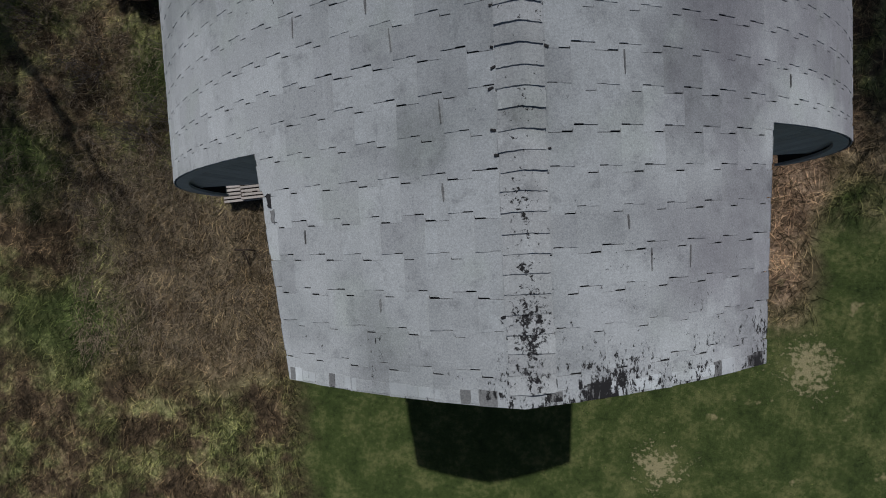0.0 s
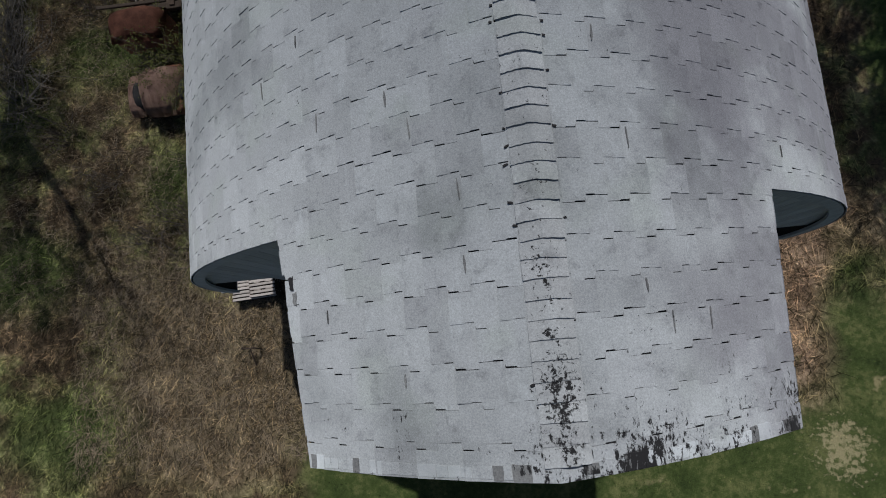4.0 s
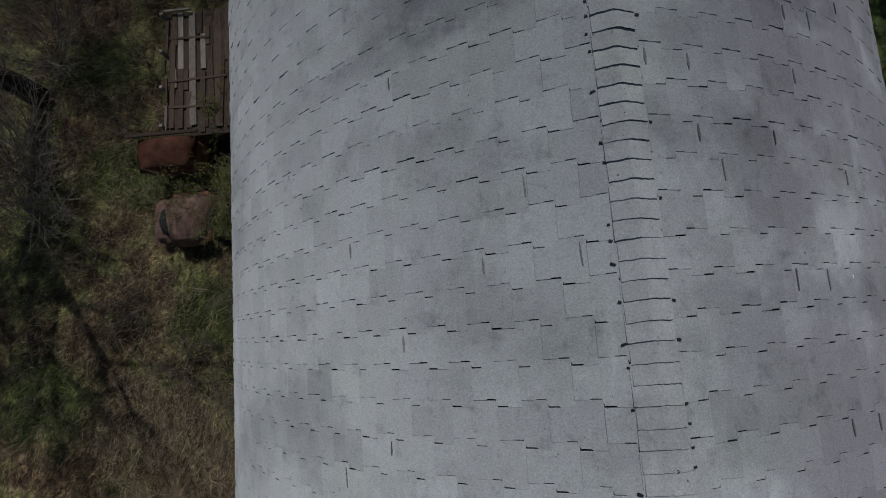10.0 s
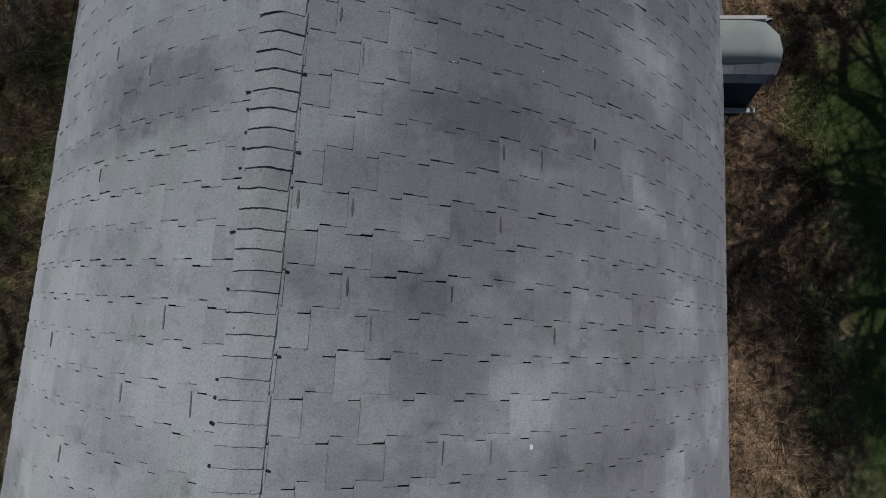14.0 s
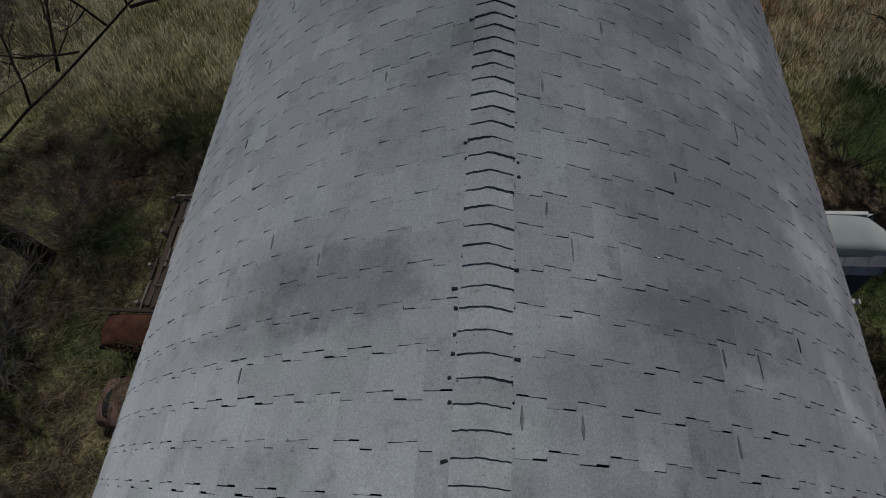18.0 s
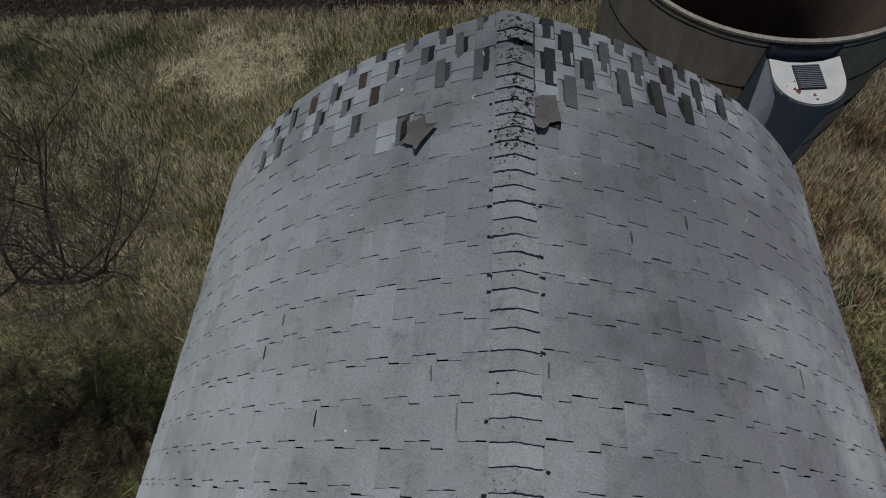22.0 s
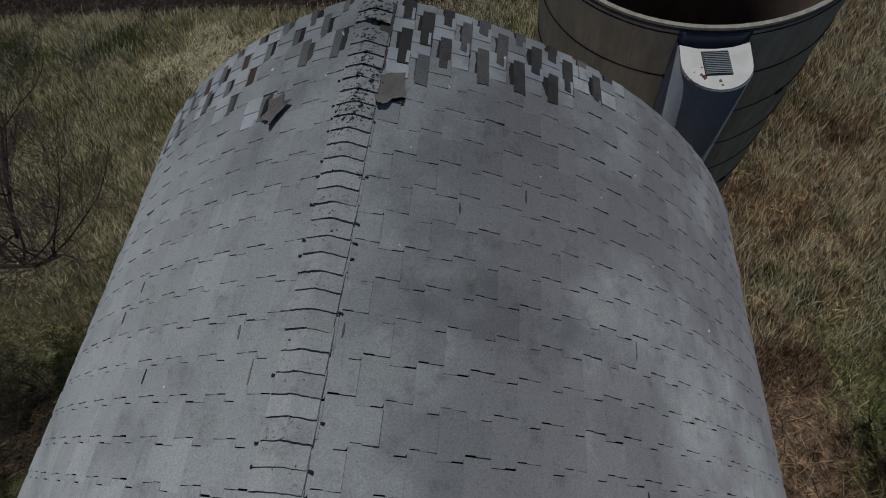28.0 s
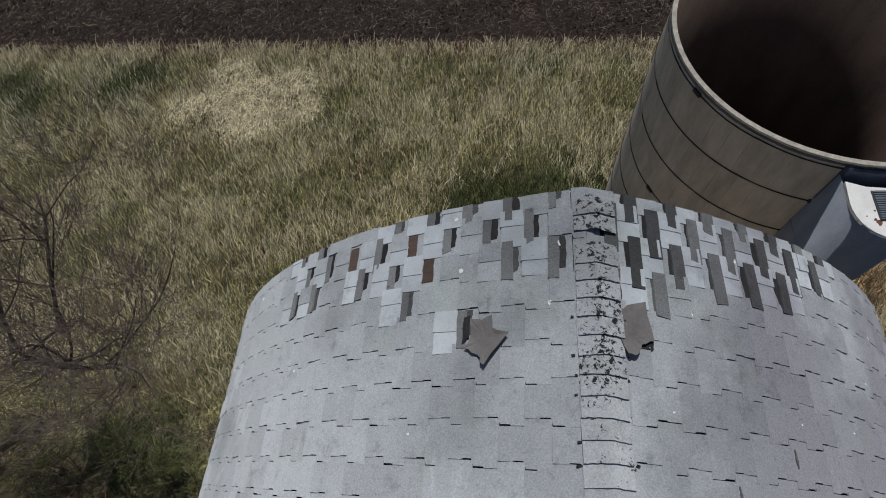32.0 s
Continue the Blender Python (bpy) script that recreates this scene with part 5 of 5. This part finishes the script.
build_tree("bare_tree", "leafless leaning tree with dark limbs and twigs at the meadow edge", 4, [((-15.6, 17.1, -0.1), (0.85, 0.27, 0.48), 8.6, 0.048, 0), ((-13.4, 17.8, 1.2), (-0.1, 0.6, 0.75), 3.4, 0.04, 4), ((-12.1, 18.3, 2.0), (0.2, 0.75, 0.75), 3.4, 0.045, 4), ((-11.2, 18.5, 2.5), (0.3, -0.6, 0.6), 2.8, 0.036, 4), ((-10.2, 18.9, 3.0), (0.1, -0.5, 0.8), 2.8, 0.036, 4), ((-8.3, 19.4, 3.95), (-0.08, 0.8, 0.6), 2.5, 0.04, 4), ((-9.3, 19.06, 3.4), (3.6, -0.5, 1.75), 3.9, 0.05, 4), ((-8.8, 19.2, 3.7), (0.7, -0.3, 0.4), 2.0, 0.035, 3), ((-9.4, 19.1, 3.4), (-0.2, 0.6, 0.8), 2.4, 0.036, 4)], 4, MAT_BROWNTWIG, (5, 7), 0.0034)
build_tree("bare_tree", "tall leafless tree with a dark trunk behind the truck", 9, [((-12.02, 13.55, -0.1), (0.0, 0.0, 1.0), 6.5, 0.30, 0)] + [limb_between(over(*p), over(*q), r, k) for p, q, r, k in (
    ((-12.2, 9.9, 6.2), (-9.46, 6.37, 11.0), 0.20, 4), ((-12.2, 9.9, 6.2), (-11.87, 6.27, 11.6), 0.17, 4), ((-12.2, 9.9, 6.1), (-13.15, 6.65, 11.0), 0.16, 4), ((-11.5, 8.9, 7.6), (-10.7, 6.0, 11.4), 0.10, 3), ((-12.2, 10.2, 5.6), (-10.2, 9.3, 8.4), 0.08, 3), ((-12.2, 10.4, 5.4), (-13.9, 8.6, 9.0), 0.12, 3), ((-12.2, 10.6, 5.2), (-11.0, 11.9, 8.0), 0.08, 3))], 5, MAT_TWIG, (4, 5), 0.0075)


FORK = over(12.2, 10.6, 4.2)
build_tree("bare_tree", "leafless spreading tree east of the barn", 15, [((14.2, 13.4, -0.1), tuple(FORK - Vector((14.2, 13.4, -0.1))), (FORK - Vector((14.2, 13.4, -0.1))).length, 0.30, 0)] + [limb_between(over(*p), over(*q), r, k) for p, q, r, k in (
    ((12.2, 10.6, 4.2), (8.7, 11.3, 6.5), 0.31, 0), ((8.7, 11.3, 6.5), (6.9, 11.8, 7.2), 0.15, 3), ((8.7, 11.3, 6.5), (6.3, 9.2, 7.4), 0.16, 4),
    ((12.2, 10.6, 4.4), (9.2, 13.6, 7.0), 0.27, 0), ((9.2, 13.6, 7.0), (9.0, 16.0, 8.0), 0.13, 4),
    ((12.2, 10.4, 4.4), (8.9, 9.7, 6.8), 0.18, 4), ((12.2, 10.2, 4.6), (10.1, 8.9, 6.4), 0.34, 0), ((10.1, 8.9, 6.4), (9.8, 6.6, 7.6), 0.16, 4), ((10.1, 8.9, 6.4), (8.5, 6.8, 7.8), 0.12, 4), ((11.2, 10.4, 5.0), (9.8, 11.9, 6.8), 0.12, 4), ((10.6, 9.3, 6.0), (7.6, 8.2, 7.6), 0.10, 4), ((11.4, 11.0, 4.8), (10.6, 14.2, 7.2), 0.13, 3), ((10.6, 12.4, 5.8), (9.9, 15.2, 7.6), 0.11, 3), ((9.9, 11.1, 5.8), (8.6, 12.9, 7.0), 0.09, 3), ((9.6, 11.1, 6.0), (8.0, 10.0, 7.2), 0.09, 3), ((11.0, 9.6, 5.6), (10.9, 6.4, 7.6), 0.13, 3), ((10.0, 8.8, 6.4), (8.0, 8.8, 7.6), 0.09, 3), ((11.2, 10.4, 5.0), (9.2, 10.6, 7.0), 0.10, 3))], 4, MAT_TWIG, (5, 6), 0.011)


def build_shrub(seed, at, height, leaf_mat, label, leaves=900, stems=9, twig_mat=None, lean=(0.0, 0.0), depth=2):
    rng = random.Random(seed)
    t = thing("shrub", label, "shrub", at, "shrubs beside the barn")
    v, f, lv, lf = [], [], [], []
    out = []
    for k in range(stems):
        a = rng.uniform(0, math.tau)
        grow(rng, Vector(at) + Vector((0.15 * math.cos(a), 0.15 * math.sin(a), -0.05)), (0.55 * math.cos(a) + lean[0], 0.55 * math.sin(a) + lean[1], 1), height * rng.uniform(0.6, 1.1), 0.014, depth, 5, out, 0.0, 0.7, (2, 4))
    for lev, pts, rad in out:
        for i in range(len(pts) - 1):
            a, b = pts[i], pts[i + 1]
            d = (b - a).normalized()
            u = d.cross(Vector((0.3, 0.2, 1))).normalized()
            w = d.cross(u)
            base = len(v)
            for q, r in ((a, max(rad[i], 0.004)), (b, max(rad[i + 1], 0.003))):
                for k in range(3):
                    v.append(tuple(q + (u * math.cos(k * 2.094) + w * math.sin(k * 2.094)) * r))
            for k in range(3):
                f.append((base + k, base + (k + 1) % 3, base + 3 + (k + 1) % 3, base + 3 + k))
    tips = [p for lev, pts, rad in out if lev < 2 for p in pts[1:]]
    for k in range(leaves):
        p = tips[rng.randrange(len(tips))] + Vector((rng.gauss(0, 0.04), rng.gauss(0, 0.04), rng.gauss(0, 0.03)))
        d = Vector((rng.uniform(-1, 1), rng.uniform(-1, 1), rng.uniform(-0.3, 0.8))).normalized()
        s2 = d.cross(Vector((rng.uniform(-1, 1), rng.uniform(-1, 1), 1))).normalized()
        ln, wd = rng.uniform(0.025, 0.05), rng.uniform(0.008, 0.016)
        base = len(lv)
        lv += [tuple(p), tuple(p + d * ln * 0.5 + s2 * wd), tuple(p + d * ln), tuple(p + d * ln * 0.5 - s2 * wd)]
        lf.append((base, base + 1, base + 2, base + 3))
    bpy.context.view_layer.update()
    for name, vv, ff, mm in (("branchwork", v, f, twig_mat or MAT_TWIG), ("foliage", lv, lf, leaf_mat)):
        if vv:
            ob = soup(name, vv, ff, mm, t, "", "stuff")
            ob.matrix_parent_inverse = t.matrix_world.inverted()


MAT_LEAF = plain_material("young_leaf", (0.055, 0.070, 0.016), (0.15, 0.16, 0.045), 9)
MAT_PALETWIG = plain_material("pale_twig", (0.10, 0.09, 0.078), (0.27, 0.245, 0.215), 12)
for k, (x, y, h) in enumerate(((-7.35, 10.75, 1.1), (-6.9, 10.3, 1.2), (-6.6, 11.2, 1.3), (-6.55, 9.9, 1.0), (-6.5, 12.6, 1.0))):
    build_shrub(50 + k, (x, y, 0), h, MAT_LEAF, "half-leafed shrub growing through the old truck", 1700, 11)
for k, (x, y, h) in enumerate(((-6.6, 7.6, 0.9), (-7.4, 6.6, 0.8), (-6.9, 5.9, 0.8), (-8.3, 6.2, 0.7), (-9.4, 8.0, 0.8), (-6.2, 8.6, 0.9), (-10.6, 9.2, 0.9), (-9.6, 12.6, 1.0), (-9.3, 14.2, 1.1), (-8.6, 16.0, 1.0), (-7.0, 16.2, 1.0), (-10.4, 16.4, 1.2))):
    build_shrub(80 + k, (x, y, 0), h, MAT_LEAF, "low leafless brown brush beside the barn", 260 if k > 5 else 60, 12)
for k, (x, y, h) in enumerate(((-12.3, 11.2, 2.3), (-12.6, 12.2, 2.4), (-12.0, 10.3, 2.0), (-11.7, 14.5, 2.2), (-11.9, 15.4, 2.3), (-12.8, 11.7, 2.2))):
    build_shrub(120 + k, (x, y, 0), h, MAT_LEAF, "tall leafless bush with pale twigs", 0, 20, MAT_PALETWIG, (0.75, -0.1), 2)
for k, (x, y, h) in enumerate(((9.0, 16.9, 1.2), (9.6, 16.3, 1.1), (8.7, 17.6, 1.0), (7.0, 9.4, 0.7), (6.6, 12.6, 0.7))):
    build_shrub(140 + k, (x, y, 0), h, MAT_LEAF, "leafy green shrub at the lawn's edge" if k < 3 else "low brown brush by the east wall", 1500 if k < 3 else 120, 12)

for k, (x, y, h) in enumerate(((-9.4, 17.9, 0.9), (-8.3, 17.6, 1.0), (-7.4, 17.2, 0.8), (-10.3, 17.2, 1.0))):
    build_shrub(160 + k, (x, y, 0), h, MAT_LEAF, "low green shrub at the meadow's edge", 1500, 12)

# ---------------------------------------------------------------- grass and brush
def scatter(name, label, count, x0, x1, y0, y1, tall, wide, lean, lay, mat, seed, keep=None, clump=0.0, foot=-0.05, spread=1.1):
    """Narrow bent blades in one mesh. lay: the way in which the grass lies, in degrees."""
    g = np.random.default_rng(seed)
    x, y = g.uniform(x0, x1, count), g.uniform(y0, y1, count)
    if clump:
        cx, cy = g.uniform(x0, x1, count // 14 + 1), g.uniform(y0, y1, count // 14 + 1)
        i = g.integers(0, len(cx), count)
        take = g.random(count) < clump
        x = np.where(take, cx[i] + g.normal(0, 0.10, count), x)
        y = np.where(take, cy[i] + g.normal(0, 0.10, count), y)
    inside = (np.abs(x - XC) < 3.7) & (y > Y_STEP + 0.1) & (y < Y_END - 0.3)
    inside |= (x - SILO.x) ** 2 + (y - SILO.y) ** 2 < (SILO_R + 0.02) ** 2
    inside |= (x > 3.3) & (x < 4.45) & (y > 20.4) & (y < 21.4)
    if keep is not None:
        inside |= ~keep(x, y, g)
    x, y = x[~inside], y[~inside]
    n = len(x)
    h = tall * g.uniform(0.45, 1.25, n)
    a = np.radians(lay) + g.normal(0, spread, n)
    out = h * np.abs(g.normal(lean, 0.3, n))
    up = h * np.clip(1.05 - lean * 0.7 + g.normal(0, 0.15, n), 0.2, 1.2)
    dx, dy = np.cos(a), np.sin(a)
    w = wide * g.uniform(0.6, 1.4, n)
    z = np.full(n, foot)
    v = np.empty((n, 5, 3))
    v[:, 0] = np.c_[x - dy * w, y + dx * w, z]
    v[:, 1] = np.c_[x + dy * w, y - dx * w, z]
    mx, my, mz = x + dx * out * 0.35, y + dy * out * 0.35, z + up * 0.62
    v[:, 2] = np.c_[mx + dy * w * 0.8, my - dx * w * 0.8, mz]
    v[:, 3] = np.c_[mx - dy * w * 0.8, my + dx * w * 0.8, mz]
    v[:, 4] = np.c_[x + dx * out, y + dy * out, z + up]
    me = bpy.data.meshes.new(name)
    me.vertices.add(n * 5)
    me.vertices.foreach_set("co", v.ravel())
    base = (np.arange(n) * 5)[:, None]
    loops = np.concatenate([base + np.array([[0, 1, 2, 3]]), base + np.array([[3, 2, 4]])], axis=1).ravel()
    me.loops.add(n * 7)
    me.loops.foreach_set("vertex_index", loops.astype(np.int32))
    me.polygons.add(n * 2)
    starts = (np.arange(n) * 7)[:, None] + np.array([[0, 4]])
    me.polygons.foreach_set("loop_start", starts.ravel().astype(np.int32))
    me.update(calc_edges=True)
    me.materials.append(mat)
    return tagged(new(name, me), label, "grass", "", "stuff")


def not_lawn(x, y, g):
    return ~(((x > 8.8) & (y < 20.5)) | ((x > -5.0) & (y < 1.2)) | ((x > 7.2) & (y < 3.5)))


def off_patch(x, y, g):
    return ((x + 8.9) / 2.2) ** 2 + ((y - 28.4) / 1.6) ** 2 + 0.35 * np.sin(x * 2.6 + y) + 0.3 * np.sin(y * 3.7 - x * 1.3) + g.normal(0, 0.3, len(x)) > 1


def straw_patches(x, y, g):
    w = np.sin(x * 1.3 + 1.7 * np.sin(y * 0.9)) + np.sin(y * 1.9 + 1.3 * np.sin(x * 0.7)) + 0.8 * np.sin(x * 3.1 - y * 2.3)
    return off_patch(x, y, g) & (w + g.normal(0, 0.8, len(x)) > -0.4) & ~(((x + 0.4) / 2.5) ** 2 + ((y - 24.6) / 1.2) ** 2 < g.uniform(0.4, 1.3, len(x)))


scatter("meadow_grass", "tall olive and dry meadow grass behind the barn", 210000, -21, 14, 18.2, 30.8, 0.31, 0.0065, 0.5, 88, MAT_BLADE, 1, off_patch, 0.75, -0.05, 0.6)
scatter("meadow_straw", "bleached straw standing in the meadow", 200000, -21, 14, 19.2, 30.7, 0.35, 0.0072, 0.55, 88, MAT_STRAW, 12, straw_patches, 0.85, -0.05, 0.55)
scatter("rough_grass", "rough dry grass and weeds west of the barn", 110000, -19, -4.3, -4, 19.0, 0.34, 0.0065, 0.85, 300, MAT_BLADE, 2, not_lawn, 0.5)
scatter("rough_grass", "matted brown grass east of the barn", 70000, 4.4, 13, 0, 24.5, 0.36, 0.007, 1.25, 200, MAT_BLADE, 3, not_lawn, 0.5)
scatter("lawn_grass", "short mown green lawn", 110000, -6, 13, -7, 20.5, 0.06, 0.005, 0.5, 100, MAT_BLADE, 4, lambda x, y, g: ~not_lawn(x, y, g), 0.35, -0.035)
scatter("brush_stalks", "dead brown stalks and brush west of the barn", 26000, -15, -4.8, 4.5, 19.5, 0.55, 0.004, 0.7, 320, MAT_DEADSTALK, 7, None, 0.85)
scatter("crop_residue", "pale stalks and clods on the ploughed field", 30000, -24, 12, 30.6, 42, 0.15, 0.006, 1.6, 5, MAT_RESIDUE, 9, None, 0.35, -0.03)
scatter("soil_clods", "dark crumbs of ploughed soil", 40000, -24, 12, 30.6, 42, 0.09, 0.03, 0.5, 5, MAT_CLOD, 13, None, 0.5, -0.05)
scatter("edge_straw", "tan matted straw along the field's edge", 4500, -24, 12, 30.3, 31.0, 0.18, 0.006, 1.5, 10, MAT_STALK, 10, None, 0.3, -0.02)
scatter("flattened_straw", "pale flattened straw lying in the meadow", 15000, -12.2, -6.4, 25.2, 30.3, 0.36, 0.0062, 1.1, 20, MAT_STRAW, 11, lambda x, y, g: ~off_patch(x, y, g), 0.4, -0.02)
scatter("dry_straw", "brown matted straw before the gable end", 12000, -10.5, -4.6, 0.8, 6.0, 0.26, 0.006, 1.2, 300, MAT_DEADSTALK, 14, None, 0.7, -0.02)
